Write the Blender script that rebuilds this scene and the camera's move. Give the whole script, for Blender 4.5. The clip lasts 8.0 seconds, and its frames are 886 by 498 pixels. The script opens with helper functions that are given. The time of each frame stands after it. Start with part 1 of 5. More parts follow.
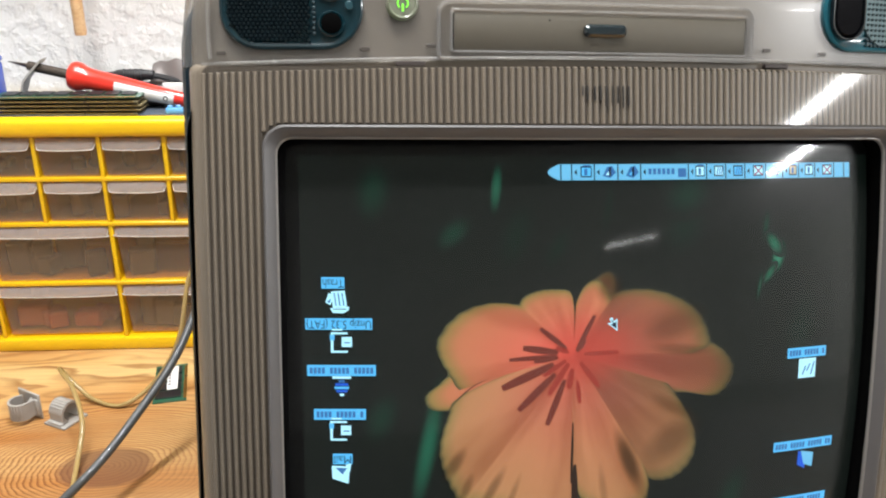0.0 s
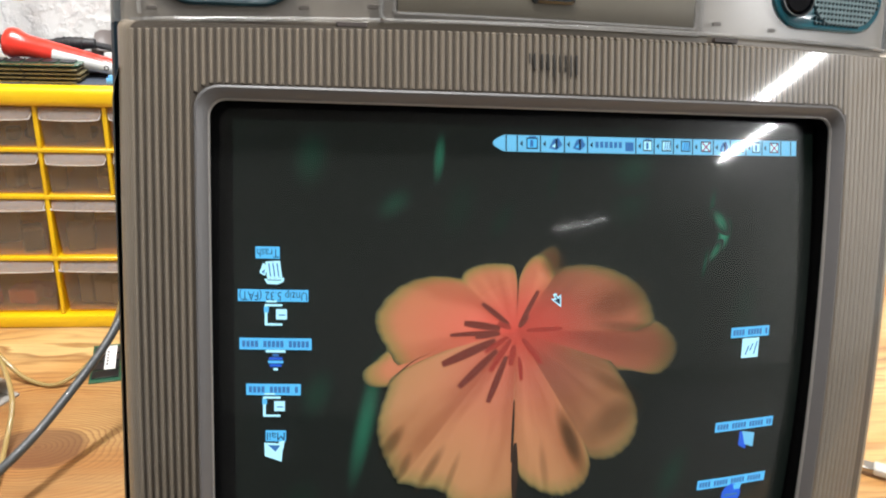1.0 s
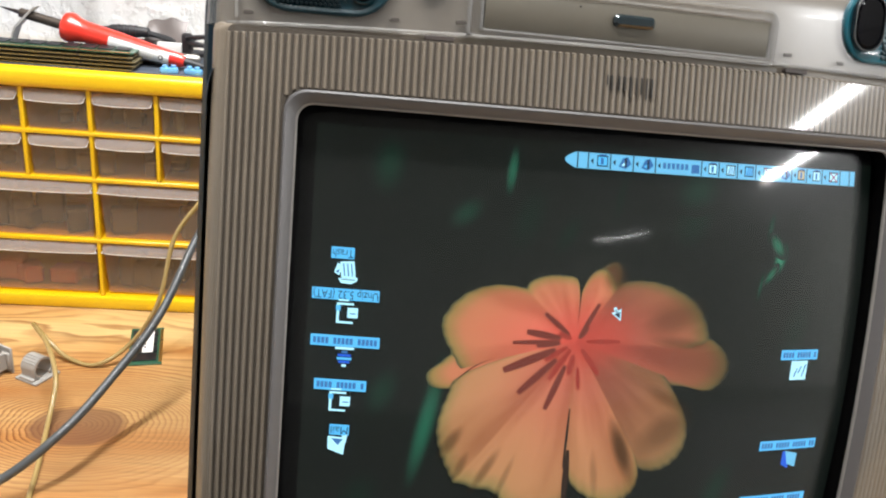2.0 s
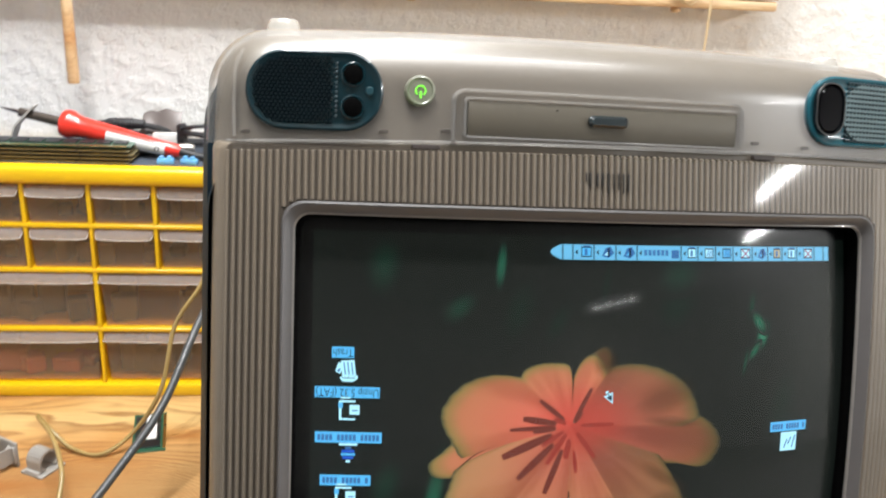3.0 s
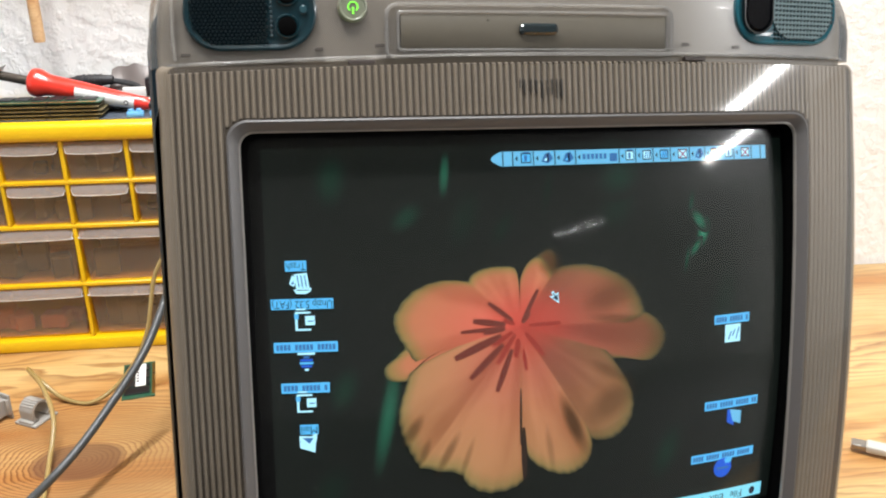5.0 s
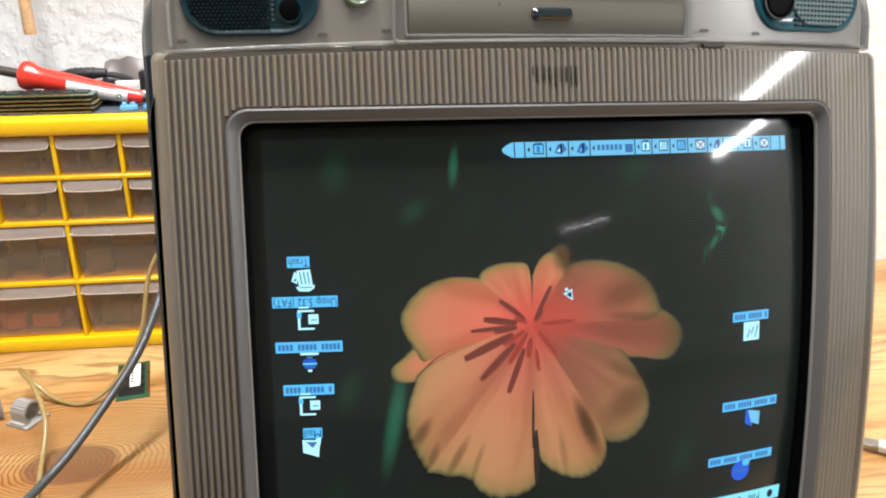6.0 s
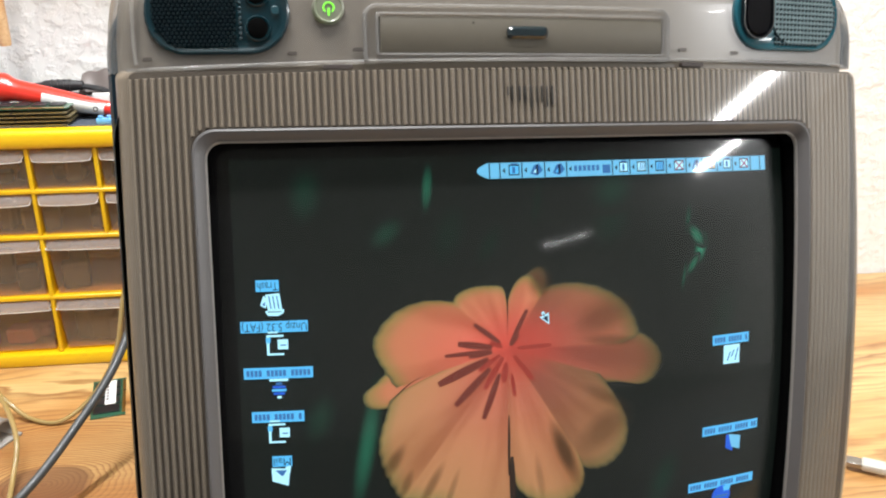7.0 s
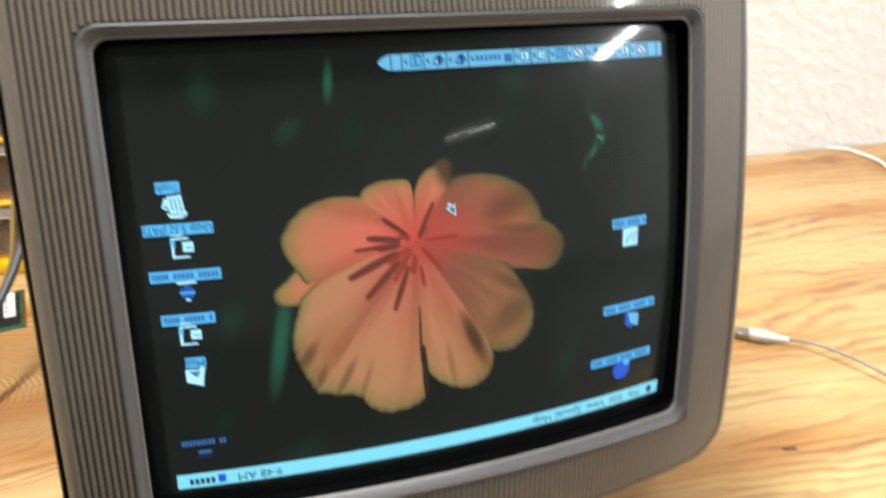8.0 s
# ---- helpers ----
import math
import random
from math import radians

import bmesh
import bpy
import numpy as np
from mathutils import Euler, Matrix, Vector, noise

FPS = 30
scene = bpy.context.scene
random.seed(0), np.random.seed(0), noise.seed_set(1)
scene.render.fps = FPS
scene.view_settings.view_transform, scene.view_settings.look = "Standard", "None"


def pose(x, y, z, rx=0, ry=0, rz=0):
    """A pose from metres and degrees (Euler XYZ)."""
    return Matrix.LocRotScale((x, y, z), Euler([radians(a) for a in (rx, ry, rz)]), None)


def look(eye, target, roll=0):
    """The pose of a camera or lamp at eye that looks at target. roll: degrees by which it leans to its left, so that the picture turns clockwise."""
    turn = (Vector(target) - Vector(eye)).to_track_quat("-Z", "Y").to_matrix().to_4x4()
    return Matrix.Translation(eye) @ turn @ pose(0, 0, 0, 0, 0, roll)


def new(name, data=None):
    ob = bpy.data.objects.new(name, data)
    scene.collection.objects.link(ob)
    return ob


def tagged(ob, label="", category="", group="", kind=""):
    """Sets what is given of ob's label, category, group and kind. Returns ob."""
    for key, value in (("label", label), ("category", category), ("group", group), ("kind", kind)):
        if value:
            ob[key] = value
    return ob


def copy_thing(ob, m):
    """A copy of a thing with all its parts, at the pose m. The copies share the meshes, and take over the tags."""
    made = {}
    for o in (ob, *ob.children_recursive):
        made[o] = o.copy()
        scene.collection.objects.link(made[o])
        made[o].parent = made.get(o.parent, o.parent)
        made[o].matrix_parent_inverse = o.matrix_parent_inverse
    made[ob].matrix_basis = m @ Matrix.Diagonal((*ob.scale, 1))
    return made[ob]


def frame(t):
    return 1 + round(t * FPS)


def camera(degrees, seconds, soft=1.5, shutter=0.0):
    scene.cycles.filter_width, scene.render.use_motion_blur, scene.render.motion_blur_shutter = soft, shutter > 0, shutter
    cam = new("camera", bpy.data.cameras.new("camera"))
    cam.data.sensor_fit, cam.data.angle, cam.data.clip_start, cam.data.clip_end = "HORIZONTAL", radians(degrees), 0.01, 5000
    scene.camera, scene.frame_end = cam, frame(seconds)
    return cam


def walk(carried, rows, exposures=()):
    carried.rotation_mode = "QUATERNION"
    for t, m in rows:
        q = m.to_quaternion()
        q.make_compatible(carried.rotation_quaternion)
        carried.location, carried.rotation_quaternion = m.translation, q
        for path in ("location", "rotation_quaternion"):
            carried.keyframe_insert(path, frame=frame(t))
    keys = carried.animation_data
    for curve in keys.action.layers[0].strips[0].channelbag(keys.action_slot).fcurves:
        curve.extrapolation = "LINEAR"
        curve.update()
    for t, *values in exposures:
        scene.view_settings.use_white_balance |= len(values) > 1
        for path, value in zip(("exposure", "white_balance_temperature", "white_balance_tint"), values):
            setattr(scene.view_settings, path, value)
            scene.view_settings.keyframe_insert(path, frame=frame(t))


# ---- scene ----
cam = camera(55.5, 8.0, 2.0, 0.4)
PATH = [
    (0, (0.054, 0.05, 0.451), (0.168, 1.903, -0.292), 0.4),
    (0.5, (0.057, 0.055, 0.445), (0.227, 1.903, -0.301), 1.8),
    (1, (0.062, 0.058, 0.439), (0.279, 1.893, -0.326), 2.6),
    (1.2, (0.057, 0.059, 0.439), (0.278, 1.887, -0.343), 2.8),
    (2.3, (0.03, 0.047, 0.448), (0.21, 1.891, -0.306), 6.3),
    (2.5, (0.031, 0.046, 0.449), (0.204, 1.899, -0.283), 6.3),
    (3, (0.031, 0.04, 0.472), (0.233, 1.921, -0.178), 2.9),
    (3.5, (0.04, 0.045, 0.469), (0.296, 1.934, -0.136), -1.3),
    (4, (0.06, 0.045, 0.46), (0.243, 1.925, -0.197), -2.1),
    (4.5, (0.09, 0.019, 0.454), (0.304, 1.87, -0.274), -1.0),
    (5, (0.056, 0.014, 0.455), (0.259, 1.86, -0.285), -0.2),
    (5.2, (0.053, 0.021, 0.455), (0.262, 1.866, -0.289), 0.0),
    (6.3, (0.05, 0.037, 0.445), (0.268, 1.88, -0.301), -0.2),
    (6.5, (0.052, 0.042, 0.445), (0.264, 1.884, -0.305), -0.3),
    (7, (0.059, 0.042, 0.45), (0.304, 1.889, -0.277), 0.2),
    (7.5, (0.047, 0.041, 0.458), (0.373, 1.855, -0.317), 1.3),
    (8, (0.059, 0.04, 0.45), (0.501, 1.743, -0.5), 0.9),
]
walk(cam, [(t, look(eye, target, roll)) for t, eye, target, roll in PATH], [(0, 0.02), (2.3, 0.09), (3.0, -0.03), (3.5, -0.48), (4.0, -0.24), (4.5, -0.14), (5.2, 0.0), (6.5, 0.06), (7.0, 0.02), (7.5, -0.19), (8.0, -0.08)])

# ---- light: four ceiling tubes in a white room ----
world = bpy.data.worlds.new("world")
scene.world = world
world.use_nodes = True
world.node_tree.nodes["Background"].inputs[0].default_value = (0.9, 0.95, 1.0, 1)
world.node_tree.nodes["Background"].inputs[1].default_value = 0.02
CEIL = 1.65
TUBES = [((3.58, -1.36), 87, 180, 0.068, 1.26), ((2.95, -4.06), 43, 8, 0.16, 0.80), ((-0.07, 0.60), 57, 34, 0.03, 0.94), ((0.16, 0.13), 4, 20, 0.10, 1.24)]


# ---- materials ----
def mat(name, color, rough=0.5, metal=0.0, coat=0.0, grain=0.0, scale=200.0, bump=0.0, emit=None, power=0.0, trans=0.0, stain=0.0, spec=0.5):
    m = bpy.data.materials.new(name)
    m.use_nodes = True
    t = m.node_tree
    b = t.nodes["Principled BSDF"]
    b.inputs["Base Color"].default_value = (*color, 1)
    b.inputs["Roughness"].default_value = rough
    b.inputs["Metallic"].default_value = metal
    b.inputs["Coat Weight"].default_value = coat
    b.inputs["Coat Roughness"].default_value = 0.06
    b.inputs["Specular IOR Level"].default_value = spec
    b.inputs["Transmission Weight"].default_value = trans
    if emit:
        b.inputs["Emission Color"].default_value = (*emit, 1)
        b.inputs["Emission Strength"].default_value = power
    if grain or bump or stain:
        tc = t.nodes.new("ShaderNodeTexCoord")
        fine = t.nodes.new("ShaderNodeTexNoise")
        fine.inputs["Scale"].default_value = scale
        fine.inputs["Detail"].default_value = 6
        t.links.new(tc.outputs["Object"], fine.inputs["Vector"])
        wide = t.nodes.new("ShaderNodeTexNoise")
        wide.inputs["Scale"].default_value = scale / 12
        wide.inputs["Detail"].default_value = 4
        t.links.new(tc.outputs["Object"], wide.inputs["Vector"])
        a = t.nodes.new("ShaderNodeMixRGB")
        a.blend_type = "MULTIPLY"
        a.inputs[0].default_value = grain
        a.inputs[1].default_value = (*color, 1)
        t.links.new(fine.outputs["Fac"], a.inputs[2])
        c = t.nodes.new("ShaderNodeMixRGB")
        c.blend_type = "MULTIPLY"
        c.inputs[0].default_value = stain
        t.links.new(a.outputs[0], c.inputs[1])
        t.links.new(wide.outputs["Fac"], c.inputs[2])
        t.links.new(c.outputs[0], b.inputs["Base Color"])
        if bump:
            u = t.nodes.new("ShaderNodeBump")
            u.inputs["Strength"].default_value = bump
            u.inputs["Distance"].default_value = 0.002
            t.links.new(fine.outputs["Fac"], u.inputs["Height"])
            t.links.new(u.outputs[0], b.inputs["Normal"])
    return m


def wood_mat(name, light, dark, knot=None, freq=55.0):
    """Pine: long rings along x, bent round one knot."""
    m = bpy.data.materials.new(name)
    m.use_nodes = True
    t = m.node_tree
    b = t.nodes["Principled BSDF"]
    N, K = t.nodes.new, t.links.new

    def math_node(op, a, c=None, d=None):
        n = N("ShaderNodeMath")
        n.operation = op
        for k, v in enumerate((a, c, d)):
            if v is None:
                continue
            if isinstance(v, (int, float)):
                n.inputs[k].default_value = v
            else:
                K(v, n.inputs[k])
        return n.outputs[0]

    tc = N("ShaderNodeTexCoord")
    sep = N("ShaderNodeSeparateXYZ")
    K(tc.outputs["Object"], sep.inputs[0])
    x, y = sep.outputs[0], sep.outputs[1]
    stretch = N("ShaderNodeMapping")
    stretch.inputs["Scale"].default_value = (2.2, 9, 9)
    K(tc.outputs["Object"], stretch.inputs[0])
    warp = N("ShaderNodeTexNoise")
    warp.inputs["Scale"].default_value = 1.0
    warp.inputs["Detail"].default_value = 4
    K(stretch.outputs[0], warp.inputs["Vector"])
    rough_map = N("ShaderNodeMapping")
    rough_map.inputs["Scale"].default_value = (14, 45, 45)
    K(tc.outputs["Object"], rough_map.inputs[0])
    wobble = N("ShaderNodeTexNoise")
    wobble.inputs["Scale"].default_value = 1.0
    wobble.inputs["Detail"].default_value = 3
    K(rough_map.outputs[0], wobble.inputs["Vector"])
    field = math_node("ADD", math_node("ADD", y, math_node("MULTIPLY", warp.outputs["Fac"], 0.16)), math_node("MULTIPLY", wobble.outputs["Fac"], 0.020))
    near = 0.0
    if knot:
        dx = math_node("MULTIPLY", math_node("SUBTRACT", x, knot[0]), 0.66)
        dy = math_node("SUBTRACT", y, knot[1])
        dist = math_node("SQRT", math_node("ADD", math_node("MULTIPLY", dx, dx), math_node("MULTIPLY", dy, dy)))
        dist = math_node("ADD", dist, math_node("MULTIPLY", math_node("SUBTRACT", warp.outputs["Fac"], 0.5), 0.024))
        dist = math_node("ADD", dist, math_node("MULTIPLY", math_node("SUBTRACT", wobble.outputs["Fac"], 0.5), 0.008))
        near = math_node("MULTIPLY", math_node("SUBTRACT", 0.150, dist), 11.0)
        near = math_node("MINIMUM", math_node("MAXIMUM", near, 0.0), 1.0)
        mix = N("ShaderNodeMix")
        K(near, mix.inputs[0])
        K(field, mix.inputs[2])
        K(math_node("ADD", math_node("MULTIPLY", dist, 4.4), 0.42), mix.inputs[3])
        field = mix.outputs[0]
    ring = math_node("FRACT", math_node("MULTIPLY", field, freq))
    ramp = N("ShaderNodeValToRGB")
    ramp.color_ramp.elements[0].color = (*light, 1)
    ramp.color_ramp.elements[1].color = (*light, 1)
    ramp.color_ramp.elements[1].position = 1.0
    for p, f in ((0.45, 0.14), (0.8, 0.95), (0.92, 0.55)):
        e = ramp.color_ramp.elements.new(p)
        e.color = (*[a + (c - a) * f for a, c in zip(light, dark)], 1)
    K(ring, ramp.inputs[0])
    vary_map = N("ShaderNodeMapping")
    vary_map.inputs["Scale"].default_value = (5, 16, 16)
    K(tc.outputs["Object"], vary_map.inputs[0])
    vary = N("ShaderNodeTexNoise")
    vary.inputs["Scale"].default_value = 1.0
    vary.inputs["Detail"].default_value = 3
    K(vary_map.outputs[0], vary.inputs["Vector"])
    weak = N("ShaderNodeMapRange")
    weak.inputs[1].default_value, weak.inputs[2].default_value = 0.42, 0.68
    weak.inputs[3].default_value, weak.inputs[4].default_value = 0.80, 0.0
    K(vary.outputs["Fac"], weak.inputs[0])
    if knot:
        side = math_node("ADD", math_node("ADD", math_node("MULTIPLY", math_node("SUBTRACT", x, knot[0]), -9.0), math_node("MULTIPLY", dy, 10.0)), 0.80)
        side = math_node("MINIMUM", math_node("MAXIMUM", side, 0.0), 1.0)
        clear_ring = math_node("MULTIPLY", near, side)
        K(math_node("MULTIPLY", math_node("SUBTRACT", 1.0, clear_ring), 0.74), weak.inputs[3])
        K(math_node("MULTIPLY", math_node("MULTIPLY", near, math_node("SUBTRACT", 1.0, side)), 0.72), weak.inputs[4])
    faded = N("ShaderNodeMixRGB")
    K(weak.outputs[0], faded.inputs[0])
    K(ramp.outputs[0], faded.inputs[1])
    faded.inputs[2].default_value = (*light, 1)
    if knot:
        heart = N("ShaderNodeMixRGB")
        K(math_node("MULTIPLY", near, 0.75), heart.inputs[0])
        heart.inputs[1].default_value = (*light, 1)
        heart.inputs[2].default_value = (0.36, 0.195, 0.078, 1)
        K(heart.outputs[0], faded.inputs[2])
    fibre_map = N("ShaderNodeMapping")
    fibre_map.inputs["Scale"].default_value = (18, 420, 420)
    K(tc.outputs["Object"], fibre_map.inputs[0])
    fibre = N("ShaderNodeTexNoise")
    fibre.inputs["Scale"].default_value = 1.0
    fibre.inputs["Detail"].default_value = 5
    K(fibre_map.outputs[0], fibre.inputs["Vector"])
    blot_map = N("ShaderNodeMapping")
    blot_map.inputs["Scale"].default_value = (2.5, 14, 14)
    blot_map.inputs["Location"].default_value = (3, 1, 0)
    K(tc.outputs["Object"], blot_map.inputs[0])
    blot = N("ShaderNodeTexNoise")
    blot.inputs["Scale"].default_value = 1.0
    blot.inputs["Detail"].default_value = 4
    K(blot_map.outputs[0], blot.inputs["Vector"])
    blot_ramp = N("ShaderNodeValToRGB")
    blot_ramp.color_ramp.elements[0].position, blot_ramp.color_ramp.elements[0].color = 0.42, (1, 1, 1, 1)
    blot_ramp.color_ramp.elements[1].position, blot_ramp.color_ramp.elements[1].color = 0.66, (0.76, 0.50, 0.30, 1)
    K(blot.outputs["Fac"], blot_ramp.inputs[0])
    one = N("ShaderNodeMixRGB")
    one.blend_type = "MULTIPLY"
    one.inputs[0].default_value = 1.0
    K(faded.outputs[0], one.inputs[1])
    K(blot_ramp.outputs[0], one.inputs[2])
    two = N("ShaderNodeMixRGB")
    two.blend_type = "OVERLAY"
    two.inputs[0].default_value = 0.35
    K(one.outputs[0], two.inputs[1])
    K(fibre.outputs["Fac"], two.inputs[2])
    last = two.outputs[0]
    if knot:
        tan = N("ShaderNodeMixRGB")
        tan.blend_type = "MULTIPLY"
        K(math_node("MULTIPLY", near, 0.85), tan.inputs[0])
        K(last, tan.inputs[1])
        tan.inputs[2].default_value = (0.72, 0.64, 0.60, 1)
        last = tan.outputs[0]
        core = math_node("MINIMUM", math_node("MAXIMUM", math_node("MULTIPLY", math_node("SUBTRACT", 0.029, dist), 150.0), 0.0), 0.72)
        three = N("ShaderNodeMixRGB")
        K(core, three.inputs[0])
        K(last, three.inputs[1])
        three.inputs[2].default_value = (0.12, 0.050, 0.026, 1)
        last = three.outputs[0]
    K(last, b.inputs["Base Color"])
    b.inputs["Roughness"].default_value = 0.42
    b.inputs["Coat Weight"].default_value = 0.15
    b.inputs["Coat Roughness"].default_value = 0.25
    u = N("ShaderNodeBump")
    u.inputs["Strength"].default_value = 0.15
    u.inputs["Distance"].default_value = 0.001
    K(fibre.outputs["Fac"], u.inputs["Height"])
    K(u.outputs[0], b.inputs["Normal"])
    return m


def plaster_mat():
    m = bpy.data.materials.new("white plaster")
    m.use_nodes = True
    t = m.node_tree
    b = t.nodes["Principled BSDF"]
    tc = t.nodes.new("ShaderNodeTexCoord")
    big = t.nodes.new("ShaderNodeTexNoise")
    big.inputs["Scale"].default_value = 60
    big.inputs["Detail"].default_value = 8
    big.inputs["Roughness"].default_value = 0.6
    t.links.new(tc.outputs["Object"], big.inputs["Vector"])
    ramp = t.nodes.new("ShaderNodeValToRGB")
    ramp.color_ramp.elements[0].position, ramp.color_ramp.elements[1].position = 0.42, 0.62
    t.links.new(big.outputs["Fac"], ramp.inputs[0])
    u = t.nodes.new("ShaderNodeBump")
    u.inputs["Strength"].default_value = 0.45
    u.inputs["Distance"].default_value = 0.004
    t.links.new(ramp.outputs[0], u.inputs["Height"])
    t.links.new(u.outputs[0], b.inputs["Normal"])
    tone = t.nodes.new("ShaderNodeTexNoise")
    tone.inputs["Scale"].default_value = 4
    t.links.new(tc.outputs["Object"], tone.inputs["Vector"])
    col = t.nodes.new("ShaderNodeValToRGB")
    col.color_ramp.elements[0].color = (0.82, 0.81, 0.78, 1)
    col.color_ramp.elements[1].color = (0.89, 0.88, 0.86, 1)
    t.links.new(tone.outputs["Fac"], col.inputs[0])
    t.links.new(col.outputs[0], b.inputs["Base Color"])
    b.inputs["Roughness"].default_value = 0.85
    return m


PLASTER = plaster_mat()
PAINT = mat("white ceiling paint", (0.8, 0.79, 0.77), 0.9, grain=0.1, scale=80, bump=0.1)
CONCRETE = mat("grey floor", (0.3, 0.29, 0.28), 0.7, grain=0.4, scale=60, bump=0.2, stain=0.4)
PINE = wood_mat("oiled pine", (0.60, 0.405, 0.172), (0.24, 0.105, 0.034), knot=(-0.200, 0.678), freq=68.0)
BAMBOO = wood_mat("pale blind wood", (0.72, 0.54, 0.32), (0.55, 0.36, 0.18), freq=160.0)
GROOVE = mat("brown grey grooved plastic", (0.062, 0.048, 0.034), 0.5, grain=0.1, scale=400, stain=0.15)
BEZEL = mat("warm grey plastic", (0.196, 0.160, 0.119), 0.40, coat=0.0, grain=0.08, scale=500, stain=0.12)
FRAMEGREY = mat("smooth grey plastic", (0.088, 0.083, 0.083), 0.45, coat=0.15, grain=0.08, scale=400)
FROST = mat("frosted clear plastic", (0.140, 0.118, 0.092), 0.42, coat=0.12, grain=0.06, scale=120, stain=0.15)
FROSTEDGE = mat("clear plastic edge", (0.40, 0.38, 0.345), 0.15, coat=1.0)
DOORGREY = mat("drive door plastic", (0.090, 0.078, 0.058), 0.5, coat=0.04, grain=0.08, scale=300)
TEAL = mat("dark teal shell", (0.006, 0.018, 0.028), 0.5, spec=0.15, grain=0.2, scale=60)
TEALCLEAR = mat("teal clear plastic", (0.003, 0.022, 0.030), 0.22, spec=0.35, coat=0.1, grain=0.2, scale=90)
# same teal plastic with brighter colour: the light in the right cover is painted
TEALLIT = mat("teal clear plastic in lit tone", (0.010, 0.085, 0.115), 0.22, spec=0.4, coat=0.15, grain=0.2, scale=90)
GRILLE = mat("dark grille", (0.003, 0.012, 0.016), 0.30, grain=0.3, scale=600)
HOLE = mat("black hole", (0.003, 0.003, 0.003), 0.9, spec=0.0)
BLACKGLOSS = mat("glossy black", (0.003, 0.003, 0.004), 0.04, spec=0.12)
CLIPMARK = mat("faint brown mark", (0.062, 0.052, 0.044), 0.5)
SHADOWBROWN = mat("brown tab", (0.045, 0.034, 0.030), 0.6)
INK = mat("dark lettering", (0.02, 0.018, 0.016), 0.4)
GREENLIT = mat("lit green symbol", (0.1, 0.5, 0.05), 0.4, emit=(0.25, 1.0, 0.04), power=1.0)
BUTTON = mat("power button plastic", (0.17, 0.17, 0.135), 0.3, coat=0.4, emit=(0.35, 1.0, 0.1), power=0.02)
YELLOW = mat("yellow cabinet plastic", (0.86, 0.54, 0.004), 0.35, coat=0.25, grain=0.1, scale=90, stain=0.1)
GOLDCABLE = mat("clear gold cable", (0.34, 0.24, 0.09), 0.25, coat=0.35, grain=0.2, scale=300)
GREYCABLE = mat("grey blue cable", (0.062, 0.067, 0.069), 0.42, coat=0.15, grain=0.25, scale=200)
CLIPGREY = mat("grey clip plastic", (0.36, 0.34, 0.31), 0.45, grain=0.1, scale=150)
BOARD = mat("green circuit board", (0.02, 0.10, 0.055), 0.35, coat=0.4, grain=0.3, scale=400)
CHIP = mat("black chip", (0.012, 0.012, 0.014), 0.45)
PAPER = mat("white paper label", (0.75, 0.75, 0.73), 0.6)
GOLDPIN = mat("gold contacts", (0.7, 0.5, 0.18), 0.3, metal=1.0)
OLIVE = mat("olive board edge", (0.16, 0.13, 0.065), 0.5, grain=0.3, scale=300)
RED = mat("red handle plastic", (0.75, 0.035, 0.02), 0.28, coat=0.5, grain=0.06, scale=100)
PALESTEEL = mat("pale bent steel", (0.58, 0.56, 0.53), 0.5, metal=0.35, grain=0.2, scale=200)
STEEL = mat("dull steel", (0.42, 0.40, 0.37), 0.35, metal=1.0, grain=0.3, scale=200)
BURNT = mat("burnt iron shaft", (0.12, 0.10, 0.085), 0.45, metal=0.8, grain=0.3, scale=300)
BLACKRUBBER = mat("black rubber", (0.02, 0.02, 0.022), 0.5, grain=0.2, scale=200)
BLUE = mat("blue plastic", (0.02, 0.07, 0.50), 0.35, coat=0.3, grain=0.1, scale=80)
SKYBLUE = mat("light blue plastic", (0.13, 0.38, 0.70), 0.3, coat=0.3)
TOPMAT = mat("dark blue grey top", (0.06, 0.075, 0.10), 0.6, grain=0.2, scale=150)
FOIL = mat("grey antistatic film", (0.20, 0.175, 0.165), 0.35, metal=0.1, grain=0.2, scale=60)
WHITEPLASTIC = mat("white plastic", (0.78, 0.77, 0.74), 0.35, coat=0.3)
DARKWOOD = mat("junk inside", (0.10, 0.085, 0.07), 0.7, grain=0.5, scale=120)
REDJUNK = mat("red parts", (0.40, 0.12, 0.10), 0.6, grain=0.4, scale=120)
TANJUNK = mat("tan parts", (0.45, 0.36, 0.22), 0.6, grain=0.4, scale=120)
TUBE = mat("lit tube", (1, 1, 1), 0.5, emit=(1.0, 0.97, 0.92), power=5.0)
HOUSING = mat("lamp housing", (0.8, 0.8, 0.78), 0.4)


def glow_mat(name, color, power, base=(0.02, 0.022, 0.021), noise_amount=0.0, scale=200.0):
    """A lit patch of the picture tube's phosphor."""
    m = mat(name, base, 0.6, spec=0.0)
    t = m.node_tree
    b = t.nodes["Principled BSDF"]
    b.inputs["Emission Color"].default_value = (*color, 1)
    b.inputs["Emission Strength"].default_value = power
    if noise_amount:
        tc = t.nodes.new("ShaderNodeTexCoord")
        n = t.nodes.new("ShaderNodeTexNoise")
        n.inputs["Scale"].default_value = scale
        t.links.new(tc.outputs["Object"], n.inputs["Vector"])
        a = t.nodes.new("ShaderNodeMixRGB")
        a.blend_type = "MULTIPLY"
        a.inputs[0].default_value = noise_amount
        a.inputs[1].default_value = (*color, 1)
        t.links.new(n.outputs["Fac"], a.inputs[2])
        t.links.new(a.outputs[0], b.inputs["Emission Color"])
    return m


